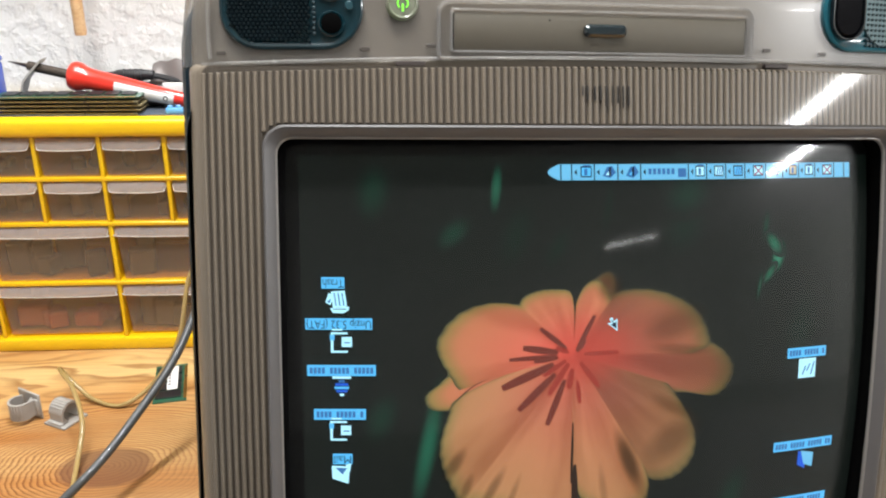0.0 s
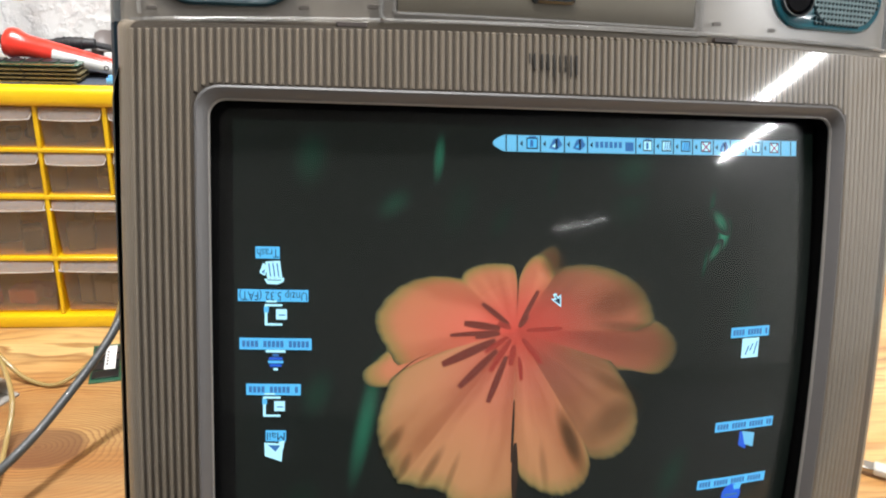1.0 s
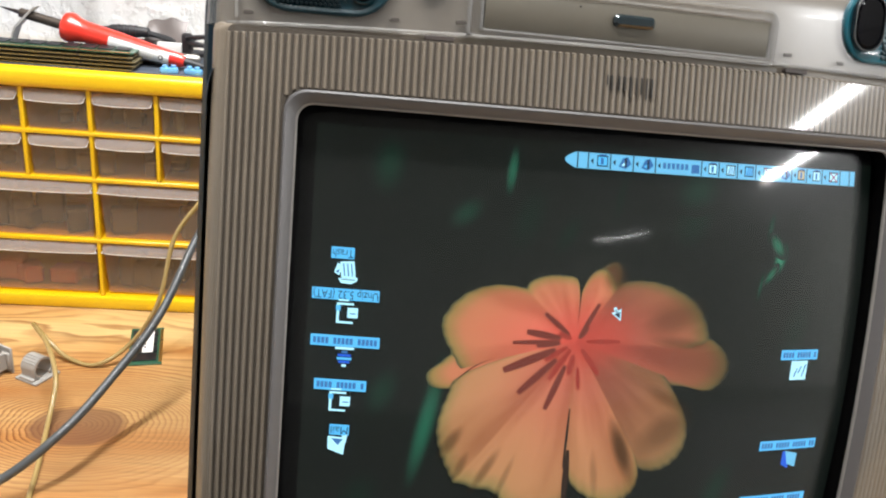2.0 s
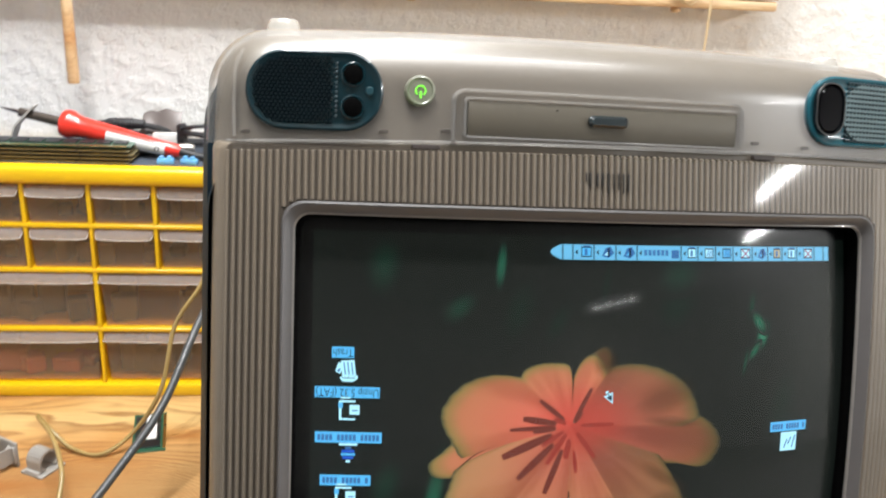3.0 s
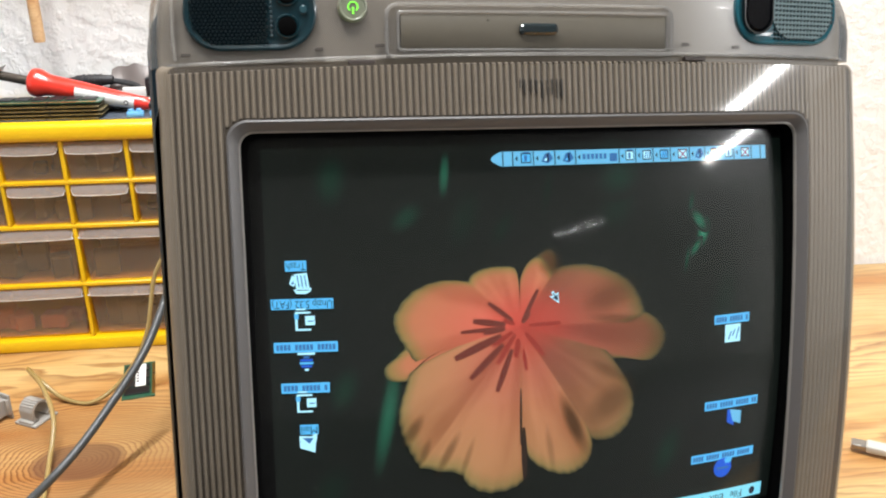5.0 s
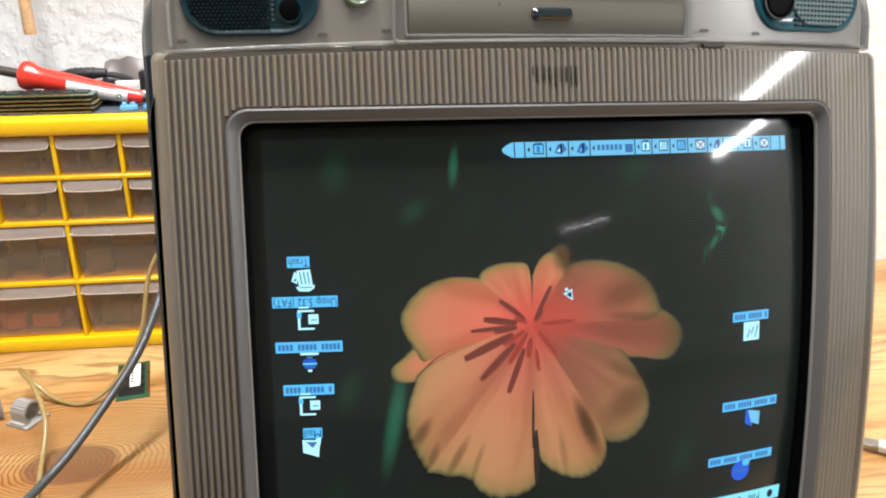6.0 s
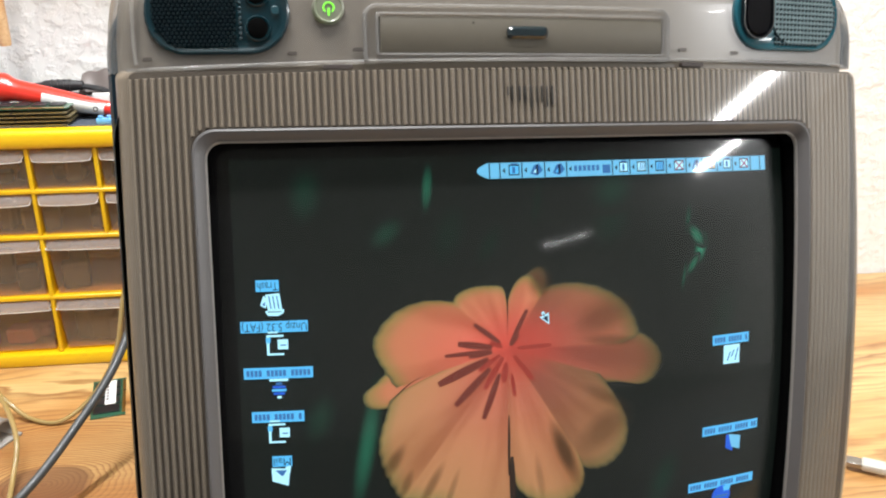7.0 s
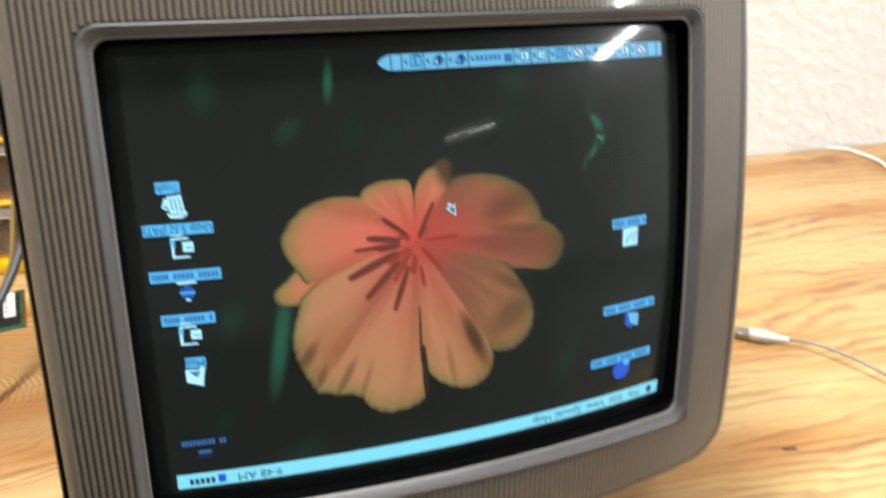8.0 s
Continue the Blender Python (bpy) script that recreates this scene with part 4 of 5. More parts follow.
def text_bm(text, size, cx, cz, wide=0.0):
    """Upside-down lettering centred on a spot of the screen."""
    c = bpy.data.curves.new("letters", "FONT")
    c.body, c.size, c.align_x, c.align_y = text, size, "CENTER", "CENTER"
    c.resolution_u = 2
    ob = bpy.data.objects.new("letters", c)
    me = ob.to_mesh()
    bm = bmesh.new()
    bm.from_mesh(me)
    ob.to_mesh_clear()
    bpy.data.objects.remove(ob)
    bpy.data.curves.remove(c)
    span = max(v.co.x for v in bm.verts) - min(v.co.x for v in bm.verts)
    f = wide / span if wide else 1.0
    for v in bm.verts:
        v.co = Vector((cx - v.co.x * f, 0, cz - v.co.y))
    return bm


def poly(name, pts, material, lift):
    bm = bmesh.new()
    bm.faces.new([bm.verts.new((x, 0, z)) for x, z in pts])
    spart(name, bm, material, lift)


def strip_icon(k, x0, x1):
    """A small drawing in one cell of the tool strip: a dark outline, a fill and one mark."""
    w, z0, z1 = x1 - x0, 0.0986, 0.1044
    fills = (WHITEBLUE, BARSOFT, WHITEBLUE, BARSOFT, CREAM, WHITEBLUE)
    if k in (2, 3, 9):
        poly("icon_shape", ((x0, z0 + 0.001), (x0 + w * 0.55, z0), (x1, z0 + 0.0026), (x0 + w * 0.7, z1), (x0 + w * 0.3, z1 - 0.0008)), MIDBLUE, 0.0008)
        poly("icon_fill", ((x0 + w * 0.2, z0 + 0.0016), (x0 + w * 0.6, z0 + 0.001), (x0 + w * 0.6, z1 - 0.0016)), fills[k % 6], 0.0009)
        rect("icon_mark", x0 + w * 0.45, x0 + w * 0.62, z0 + 0.0008, z1 - 0.0006, NAVY, 0.0010)
    else:
        rect("icon_edge", x0 + w * 0.06, x1 - w * 0.06, z0 + 0.0004, z1 - 0.0002, NAVY, 0.0008)
        rect("icon_fill", x0 + w * 0.14, x1 - w * 0.14, z0 + 0.0010, z1 - 0.0008, fills[k % 6], 0.0009)
        if k in (8, 12):
            for sgn in (-1, 1):
                poly("icon_cross", [(x0 + w * (0.5 + a * 0.34), (z0 + z1) / 2 + sgn * a * 0.0022 + b) for a, b in ((-1, -0.0005), (-1, 0.0005), (1, 0.0005), (1, -0.0005))], REDPIX, 0.0010)
        elif k in (6, 7):
            for a in (0.26, 0.46, 0.66):
                poly("icon_hatch", ((x0 + w * a, z0 + 0.0012), (x0 + w * (a + 0.09), z0 + 0.0012), (x0 + w * (a + 0.21), z1 - 0.0010), (x0 + w * (a + 0.12), z1 - 0.0010)), MIDBLUE, 0.0010)
        else:
            rect("icon_mark", x0 + w * 0.34, x0 + w * 0.58, z0 + 0.0014, z1 - 0.0014, MIDBLUE, 0.0010)
            rect("icon_foot", x0 + w * 0.24, x0 + w * 0.80, z1 - 0.0002, z1 + 0.0004, MIDBLUE, 0.0010)


# tool strip along the upper edge
rect("tool_strip", -0.0190, 0.1413, 0.0976, 0.1052, BAR)
bm = bmesh.new()
loft(bm, [[(-0.0190, 0, z), (-0.0190 - 0.0058 * math.cos((z - 0.1014) / 0.0038 * 1.5), 0, z)] for z in [0.0976 + 0.0076 * k / 8 for k in range(9)]], close=False)
spart("strip_tab", bm, BAR, 0.0006)
cells = (-0.0185, -0.0132, -0.0020, 0.0098, 0.0214, 0.0464, 0.0562, 0.0668, 0.0775, 0.0895, 0.0995, 0.1090, 0.1190, 0.1310, 0.1375)
for k, x in enumerate(cells):
    rect("cell_line", x - 0.0003, x + 0.0003, 0.0977, 0.1051, NAVY, 0.0008)
    if 1 <= k < 13:
        w = cells[k + 1] - x
        bm = bmesh.new()
        vs = [bm.verts.new(p) for p in ((x + 0.0012, 0, 0.1014), (x + 0.0026, 0, 0.1028), (x + 0.0026, 0, 0.1000))]
        bm.faces.new(vs)
        spart("cell_arrow", bm, NAVY, 0.0008)
        if k == 4:
            for j in range(6):
                rect("counter_bar", x + 0.004 + 0.0024 * j, x + 0.0056 + 0.0024 * j, 0.1002, 0.1030, MIDBLUE, 0.0008)
            rect("cell_icon", x + 0.0195, x + 0.0238, 0.0988, 0.1030, MIDBLUE, 0.0008)
        else:
            strip_icon(k, x + w * 0.36, x + w * 0.92)

# icons down both sides; the readable names are lettered, the others are bars
ICONS = [(-0.1260, 0.0053, 0.0503, "Trash"), (-0.1236, 0.0155, 0.0309, "Unzip 5.32 (FAT)"), (-0.1226, 0.0160, 0.0086, ""), (-0.1236, 0.0122, -0.0129, ""), (-0.1226, 0.0046, -0.0354, "Mail"), (0.1169, 0.0120, 0.0079, ""), (0.1192, 0.0186, -0.0426, ""), (0.1157, 0.0219, -0.0746, "")]
for k, (x, hw, z, word) in enumerate(ICONS):
    rect("icon_label", x - hw, x + hw, z - 0.0027, z + 0.0027, BARSOFT)
    if word:
        spart("label_text", text_bm(word, 0.0056, x, z, 2 * hw - 0.0012), NAVY, 0.0008)
    else:
        n = max(5, int(hw * 2 / 0.0019))
        for j in range(n):
            if j % 6 != 4:
                rect("label_bar", x - hw + 0.0012 + (2 * hw - 0.002) * j / n, x - hw + 0.0026 + (2 * hw - 0.002) * j / n, z - 0.0015, z + 0.0015, MIDBLUE, 0.0008)


# waste bin
poly("bin_body", ((-0.1270, 0.0462), (-0.1206, 0.0468), (-0.1196, 0.0392), (-0.1262, 0.0386)), WHITEBLUE, 0.0007)
for j in range(3):
    poly("bin_groove", [(-0.1258 + 0.0018 * j + a, z) for a, z in ((0, 0.0456), (0.0006, 0.0456), (0.0014, 0.0396), (0.0008, 0.0396))], MIDBLUE, 0.0009)
poly("bin_lid", ((-0.1276, 0.0384), (-0.1186, 0.0392), (-0.1190, 0.0374), (-0.1214, 0.0360), (-0.1262, 0.0362)), WHITEBLUE, 0.0008)
rect("bin_lid_line", -0.1262, -0.1200, 0.0378, 0.0382, NAVY, 0.0010)
poly("bin_spill", ((-0.1296, 0.0412), (-0.1272, 0.0398), (-0.1258, 0.0440), (-0.1280, 0.0458)), WHITEBLUE, 0.0009)
poly("bin_spill_shade", ((-0.1288, 0.0416), (-0.1276, 0.0408), (-0.1270, 0.0430)), MIDBLUE, 0.0011)
# archive icons: a frame of lines with a filled sheet
for x, z in ((-0.1226, 0.0222), (-0.1235, -0.0210)):
    for a, b, c, d in ((-0.0048, 0.0030, 0.0038, 0.0048), (-0.0048, 0.0030, -0.0050, -0.0040), (-0.0048, -0.0036, -0.0050, 0.0048), (-0.0042, 0.0006, 0.0056, 0.0064)):
        rect("icon_line", x + a, x + b, z + c, z + d, WHITEBLUE, 0.0007)
    rect("icon_sheet", x + 0.0002, x + 0.0050, z - 0.0022, z + 0.0026, WHITEBLUE, 0.0008)
    rect("icon_sheet_line", x + 0.0014, x + 0.0042, z - 0.0004, z + 0.0002, MIDBLUE, 0.0010)
    rect("icon_block", x - 0.0052, x - 0.0030, z + 0.0010, z + 0.0036, BARSOFT, 0.0008)
# press icon
for j, (hw, dz) in enumerate(((0.0044, 0.0044), (0.0014, 0.0026), (0.0030, 0.0010), (0.0034, -0.0006), (0.0026, -0.0022), (0.0010, -0.0040))):
    rect("icon_step", -0.1226 - hw, -0.1226 + hw, 0.0008 + dz - 0.0006, 0.0008 + dz + 0.0006, (WHITEBLUE, MIDBLUE, DEEPBLUE, BARSOFT, DEEPBLUE, WHITEBLUE)[j], 0.0007)
# letter icon
poly("letter", ((-0.1278, -0.0388), (-0.1192, -0.0392), (-0.1200, -0.0482), (-0.1276, -0.0455)), WHITEBLUE, 0.0007)
poly("letter_flap", ((-0.1262, -0.0398), (-0.1206, -0.0400), (-0.1228, -0.0432)), MIDBLUE, 0.0009)
poly("letter_stamp", ((-0.1214, -0.0382), (-0.1186, -0.0376), (-0.1192, -0.0420)), WHITEBLUE, 0.0010)
# paper, cube and globe icons
rect("paper", 0.1122, 0.1228, -0.0058, 0.0046, WHITEBLUE, 0.0007)
for j in range(3):
    poly("paper_stroke", [(0.1142 + 0.0026 * j, -0.0040 + 0.002 * (j % 2)), (0.1150 + 0.0026 * j, -0.0042 + 0.002 * (j % 2)), (0.1168 + 0.0026 * j, 0.0006 + 0.001 * j), (0.1160 + 0.0026 * j, 0.0008 + 0.001 * j)], MIDBLUE, 0.0009)
poly("cube_side", ((0.1165, -0.0462), (0.1215, -0.0476), (0.1215, -0.0566), (0.1165, -0.0540)), DEEPBLUE, 0.0007)
poly("cube_top", ((0.1180, -0.0462), (0.1262, -0.0480), (0.1262, -0.0560), (0.1206, -0.0540)), BAR, 0.0008)
poly("globe", [(0.1162 + 0.0062 * math.cos(0.4 * k), -0.0826 + 0.0062 * math.sin(0.4 * k)) for k in range(16)], DEEPBLUE, 0.0007)
poly("globe_flag", ((0.1170, -0.0772), (0.1226, -0.0764), (0.1216, -0.0800), (0.1178, -0.0800)), BARSOFT, 0.0008)
rect("globe_band", 0.1120, 0.1204, -0.0834, -0.0820, MIDBLUE, 0.0009)
# disc icon with its name as bars
for j in range(12):
    if j != 9:
        rect("label_bar", -0.1335 + 0.0018 * j, -0.1323 + 0.0018 * j, -0.0808, -0.0778, MIDBLUE, 0.0007)
rect("disc_icon", -0.1266, -0.1188, -0.0888, -0.0832, NAVY, 0.0007)
rect("disc_icon_top", -0.1260, -0.1200, -0.0856, -0.0840, MIDBLUE, 0.0008)
# menu bar along the lower edge
rect("menu_bar", -0.1378, 0.1468, -0.1057, -0.0973, glow_mat("bright menu picture", (0.24, 0.78, 1.0), 1.35), 0.0006)
for word, x in (("Help", 0.0622), ("Special", 0.0798), ("View", 0.0993), ("Edit", 0.1140), ("File", 0.1280), ("9:48 AM", -0.0972)):
    spart("menu_text", text_bm(word, 0.0066, x, -0.1019), NAVY, 0.0008)
for j in range(5):
    rect("menu_bar_word", -0.1318 + 0.0026 * j, -0.1300 + 0.0026 * j, -0.1038, -0.1004, NAVY, 0.0008)
rect("menu_icon", -0.1180, -0.1142, -0.1040, -0.0992, DEEPBLUE, 0.0008)
poly("menu_symbol", [(0.1398 + 0.0021 * math.cos(0.7 * k), -0.1018 + 0.0026 * math.sin(0.7 * k)) for k in range(9)], NAVY, 0.0008)
PX, PZ = 0.0096, 0.0252
poly("pointer_rim", [(PX - a * 0.001, PZ + b * 0.001) for a, b in ((0, 0), (0.2, 6.2), (1.7, 4.9), (3.0, 6.9), (4.2, 6.0), (3.1, 4.2), (5.2, 4.0))], WHITEBLUE, 0.0012)
poly("pointer", [(PX - a * 0.001, PZ + b * 0.001) for a, b in ((0.6, 1.2), (0.8, 5.0), (1.8, 4.0), (3.0, 5.9), (3.4, 5.6), (2.4, 3.7), (3.9, 3.5))], NAVY, 0.0014)


def glass_mat(name="picture tube glass", ior=1.38, rough=0.06, pass_through=0.80, hazy=0.35):
    m = bpy.data.materials.new(name)
    m.use_nodes = True
    t = m.node_tree
    t.nodes.clear()
    out, mix, clear, gloss, fres = [t.nodes.new(n) for n in ("ShaderNodeOutputMaterial", "ShaderNodeMixShader", "ShaderNodeBsdfTransparent", "ShaderNodeBsdfGlossy", "ShaderNodeFresnel")]
    gloss.inputs["Roughness"].default_value = rough
    clear.inputs[0].default_value = (pass_through, pass_through, pass_through, 1)
    fres.inputs["IOR"].default_value = ior
    haze, both = t.nodes.new("ShaderNodeBsdfGlossy"), t.nodes.new("ShaderNodeMixShader")
    haze.inputs["Roughness"].default_value = 0.32
    both.inputs[0].default_value = hazy
    t.links.new(fres.outputs[0], mix.inputs[0])
    t.links.new(clear.outputs[0], mix.inputs[1])
    t.links.new(gloss.outputs[0], both.inputs[1])
    t.links.new(haze.outputs[0], both.inputs[2])
    t.links.new(both.outputs[0], mix.inputs[2])
    t.links.new(mix.outputs[0], out.inputs[0])
    return m


cover = cpart("clear_cover", loft(bmesh.new(), [ring(0.0030, 0.0004, True), ring(0.0050, -0.0008, True), ring(0.0075, -0.0014, True), hole(0.0074, -0.0014, 0.0108)]), glass_mat("clear bezel cover", 1.38, 0.07, 0.97, 0.32), bezel, "thin glossy clear sheet over the ribs")
cover.visible_shadow = False
glass = cpart("screen_glass", lay_on_screen(grid_bm(-0.1505, 0.1545, -0.1158, 0.1180, 64, 48), 0.0025), glass_mat(), screen, "curved glossy glass of the picture tube")
glass.visible_shadow = False

# ---- the drawer cabinet ----
CX0, CX1, CY, CYB, CTOP = -0.503, 0.017, 0.895, 1.022, 0.259
cabinet = thing("drawer_cabinet", pose(0, 0, 0), "yellow plastic small-parts cabinet with cloudy drawers, standing against the wall", "cabinet")
ROWZ = (0.0145, 0.0785, 0.146, 0.1948, 0.240)


def cab_frame():
    bm = box_bm(CX0 - 0.008, CX1 + 0.008, CY - 0.004, CYB, 0.0, 0.0145, 0.003)
    box_bm(CX0 - 0.008, CX1 + 0.008, CY - 0.006, CYB, 0.2395, CTOP, 0.006, 3, bm=bm)
    box_bm(CX0 - 0.008, CX0, CY - 0.003, CYB, 0.012, 0.243, 0.001, 1, bm=bm)
    box_bm(CX1, CX1 + 0.008, CY - 0.003, CYB, 0.012, 0.243, 0.001, 1, bm=bm)
    box_bm(CX0, CX1, CYB - 0.004, CYB, 0.012, 0.243, bm=bm)
    return bm


part("cabinet_frame", cab_frame(), YELLOW, cabinet)
part("top_tray", box_bm(CX0, CX1, CY + 0.006, CYB - 0.002, 0.2585, 0.2605, 0.0005, 1), TOPMAT, cabinet, "dark blue-grey tray surface")
for z in ROWZ[1:4]:
    part("shelf", box_bm(CX0, CX1, CY, CYB - 0.004, z - 0.0021, z + 0.0021, 0.0008, 1), YELLOW, cabinet)
for k in range(1, 4):
    part("divider", box_bm(CX0 + 0.13 * k - 0.0021, CX0 + 0.13 * k + 0.0021, CY + 0.0005, CYB - 0.004, 0.0145, 0.1445, 0.0008, 1), YELLOW, cabinet)
for k in range(1, 8):
    part("divider", box_bm(CX0 + 0.065 * k - 0.0021, CX0 + 0.065 * k + 0.0021, CY + 0.0005, CYB - 0.004, 0.1480, 0.24, 0.0008, 1), YELLOW, cabinet)


def drawer_mat(name="cloudy polypropylene", low=0.07, high=0.22, tone=(0.52, 0.47, 0.42)):
    """Thin cloudy polypropylene: lets light and dim shapes through."""
    m = bpy.data.materials.new(name)
    m.use_nodes = True
    t = m.node_tree
    t.nodes.clear()
    out, mix, clear, body = [t.nodes.new(n) for n in ("ShaderNodeOutputMaterial", "ShaderNodeMixShader", "ShaderNodeBsdfTransparent", "ShaderNodeBsdfPrincipled")]
    clear.inputs[0].default_value = (1.0, 0.89, 0.74, 1)
    body.inputs["Base Color"].default_value = (*tone, 1)
    body.inputs["Roughness"].default_value = 0.3
    n = t.nodes.new("ShaderNodeTexNoise")
    n.inputs["Scale"].default_value = 40
    r = t.nodes.new("ShaderNodeMapRange")
    r.inputs[3].default_value, r.inputs[4].default_value = low, high
    t.links.new(n.outputs["Fac"], r.inputs[0])
    t.links.new(r.outputs[0], mix.inputs[0])
    t.links.new(clear.outputs[0], mix.inputs[1])
    t.links.new(body.outputs[0], mix.inputs[2])
    t.links.new(mix.outputs[0], out.inputs[0])
    return m


CLOUDY = drawer_mat()
LIP = drawer_mat("thick cloudy polypropylene", 0.22, 0.36, (0.74, 0.67, 0.63))
# white that paints the highlight on the drawer lips' lower edges
LIPGLINT = mat("white lip highlight", (0.72, 0.69, 0.65), 0.35, grain=0.1, scale=200)


def drawer_mesh(w, h):
    """A moulded drawer: front, floor and low sides in one piece."""
    bm = bmesh.new()
    b = w / 2 * 0.945
    prof = [(-w / 2, h * 0.8), (-b, 0), (b, 0), (w / 2, h * 0.8), (w / 2 - 0.0012, h * 0.8), (b - 0.0012, 0.0012), (-b + 0.0012, 0.0012), (-w / 2 + 0.0012, h * 0.8)]
    loft(bm, [[(x, y, z) for x, z in prof] for y in (0.0008, 0.10)])
    front_bm = box_bm(-w / 2, w / 2, 0.000, 0.0016, 0, h, 0.0005, 1)
    for v in front_bm.verts:
        v.co.x *= 0.945 + 0.055 * v.co.z / h
    front_me = bpy.data.meshes.new("tmp")
    front_bm.to_mesh(front_me)
    front_bm.free()
    bm.from_mesh(front_me)
    bpy.data.meshes.remove(front_me)
    me = bpy.data.meshes.new("drawer")
    bm.to_mesh(me)
    bm.free()
    me.materials.append(CLOUDY)
    return me


def lip_mesh(w, h):
    bm = bmesh.new()
    prof = [(0.0, -0.0105), (-0.0030, -0.0115), (-0.0065, -0.0112), (-0.0080, -0.0095), (-0.0068, -0.0060), (-0.0045, -0.0018), (-0.0015, 0.0), (0.0, 0.0)]
    ends = ((0.0005, 0.45), (0.0016, 0.74), (0.0034, 0.92), (0.0060, 0.99))
    cols = [(-w / 2 + d, f) for d, f in ends] + [(0, 1.05)] + [(w / 2 - d, f) for d, f in ends[::-1]]
    loft(bm, [[(x, y * f, h + z * f) for y, z in prof] for x, f in cols], cap0=True, cap1=True)
    me = bpy.data.meshes.new("lip")
    bm.to_mesh(me)
    bm.free()
    me.materials.append(LIP)
    return me


def lip_glint_mesh(w, h):
    """The thick bead along a lip's lower edge, white to draw the highlight there."""
    bm = tube_bm([(-w / 2 + 0.0006, -0.0030, h - 0.0045), (-w / 2 + 0.0018, -0.0052, h - 0.0082), (-w / 2 + 0.0050, -0.0072, h - 0.0106), (0, -0.0078, h - 0.0114), (w / 2 - 0.0050, -0.0072, h - 0.0106), (w / 2 - 0.0018, -0.0052, h - 0.0082), (w / 2 - 0.0006, -0.0030, h - 0.0045)], 0.00048, 6)
    me = bpy.data.meshes.new("lip_glint")
    bm.to_mesh(me)
    bm.free()
    me.materials.append(LIPGLINT)
    return me


rng = random.Random(4)
for r in range(4):
    n, w = (4, 0.13) if r < 2 else (8, 0.065)
    h = ROWZ[r + 1] - ROWZ[r] - 0.0052
    dm, lm, em = drawer_mesh(w - 0.0052, h), lip_mesh(w - 0.0052, h), lip_glint_mesh(w - 0.0052, h)
    for k in range(n):
        cx = CX0 + w * (k + 0.5)
        d = new("drawer", dm)
        d.parent = cabinet
        d.location = (cx, CY + 0.004 + rng.uniform(0, 0.003), ROWZ[r] + 0.0024)
        lp = new("lip", lm)
        lp.parent = d
        lp["label"] = "pale jutting drawer lip"
        edge = new("lip_glint", em)
        edge.parent = d
        # loose parts inside
        bm = bmesh.new()
        for j in range(5 if r < 2 else 3):
            jx, jy = rng.uniform(-0.36, 0.36) * w, rng.uniform(0.004, 0.030)
            jw, jh = rng.uniform(0.12, 0.26) * w, rng.uniform(0.2, 0.62) * h
            one = box_bm(-jw / 2, jw / 2, 0, 0.02, 0, jh, 0.002, 1)
            bmesh.ops.rotate(one, verts=one.verts[:], cent=(0, 0, 0), matrix=Matrix.Rotation(rng.uniform(-0.5, 0.5), 3, "Z"))
            bmesh.ops.translate(one, verts=one.verts[:], vec=(max(-w / 2 + jw * 0.7, min(w / 2 - jw * 0.7, jx)), jy, 0.0015))
            me = bpy.data.meshes.new("tmp")
            one.to_mesh(me)
            one.free()
            bm.from_mesh(me)
            bpy.data.meshes.remove(me)
        part("loose_parts", bm, REDJUNK if (r, k) == (0, 1) else (DARKWOOD, CHIP, CHIP, TANJUNK, DARKWOOD, DARKWOOD)[rng.randrange(6)], d, smooth=False)

# ---- the blind ----
blind = thing("wooden_blind", pose(0, 0, 0), "pale wooden slatted blind gathered up above the bench, cords knotted", "blind")
part("bottom_rail", box_bm(-0.75, 0.500, 0.992, 1.020, 0.4335, 0.4445, 0.003), BAMBOO, blind)
for k in range(22):
    part("slat", box_bm(-0.75, 0.500 + 0.002 * math.sin(k * 2.1), 0.992 + 0.002 * math.sin(k * 1.7), 1.021, 0.4460 + 0.0062 * k, 0.4512 + 0.0062 * k, 0.001, 1), BAMBOO, blind)
part("head_rail", box_bm(-0.75, 0.500, 0.968, 1.028, 0.58, 0.64, 0.003), BAMBOO, blind)
for x in (-0.24, 0.085, 0.385):
    bm = turned_bm([(0.4275, 0.002), (0.4280, 0.0048), (0.4300, 0.0062), (0.4325, 0.0056), (0.4338, 0.003)], 14, 2)
    bmesh.ops.translate(bm, verts=bm.verts[:], vec=(x, 1.003, 0))
    part("cord_knob", bm, BAMBOO, blind)
    rr = random.Random(int(x * 1000) + 500)
    pts = [(x + rr.uniform(-0.022, 0.022), 0.987 + rr.uniform(-0.006, 0.002), 0.440 + rr.uniform(-0.004, 0.018)) for k in range(11)]
    part("cord_tangle", tube_bm(pts, 0.0009, 6), mat("cord", (0.62, 0.47, 0.27), 0.7) if x < -0.2 else bpy.data.materials["cord"], blind)
part("cord", tube_bm([(0.419, 0.986, 0.60), (0.419, 0.986, 0.45), (0.420, 0.990, 0.35), (0.419, 0.992, 0.22)], 0.0014, 8), bpy.data.materials["cord"], blind)
bm = turned_bm([(0.322, 0.002), (0.3225, 0.0058), (0.3260, 0.0064), (0.45, 0.0055), (0.60, 0.005), (0.6005, 0.001)], 12, 2)
bmesh.ops.translate(bm, verts=bm.verts[:], vec=(-0.2745, 0.984, 0.005))
part("wand", bm, BAMBOO, blind, "hanging wooden tilt wand")

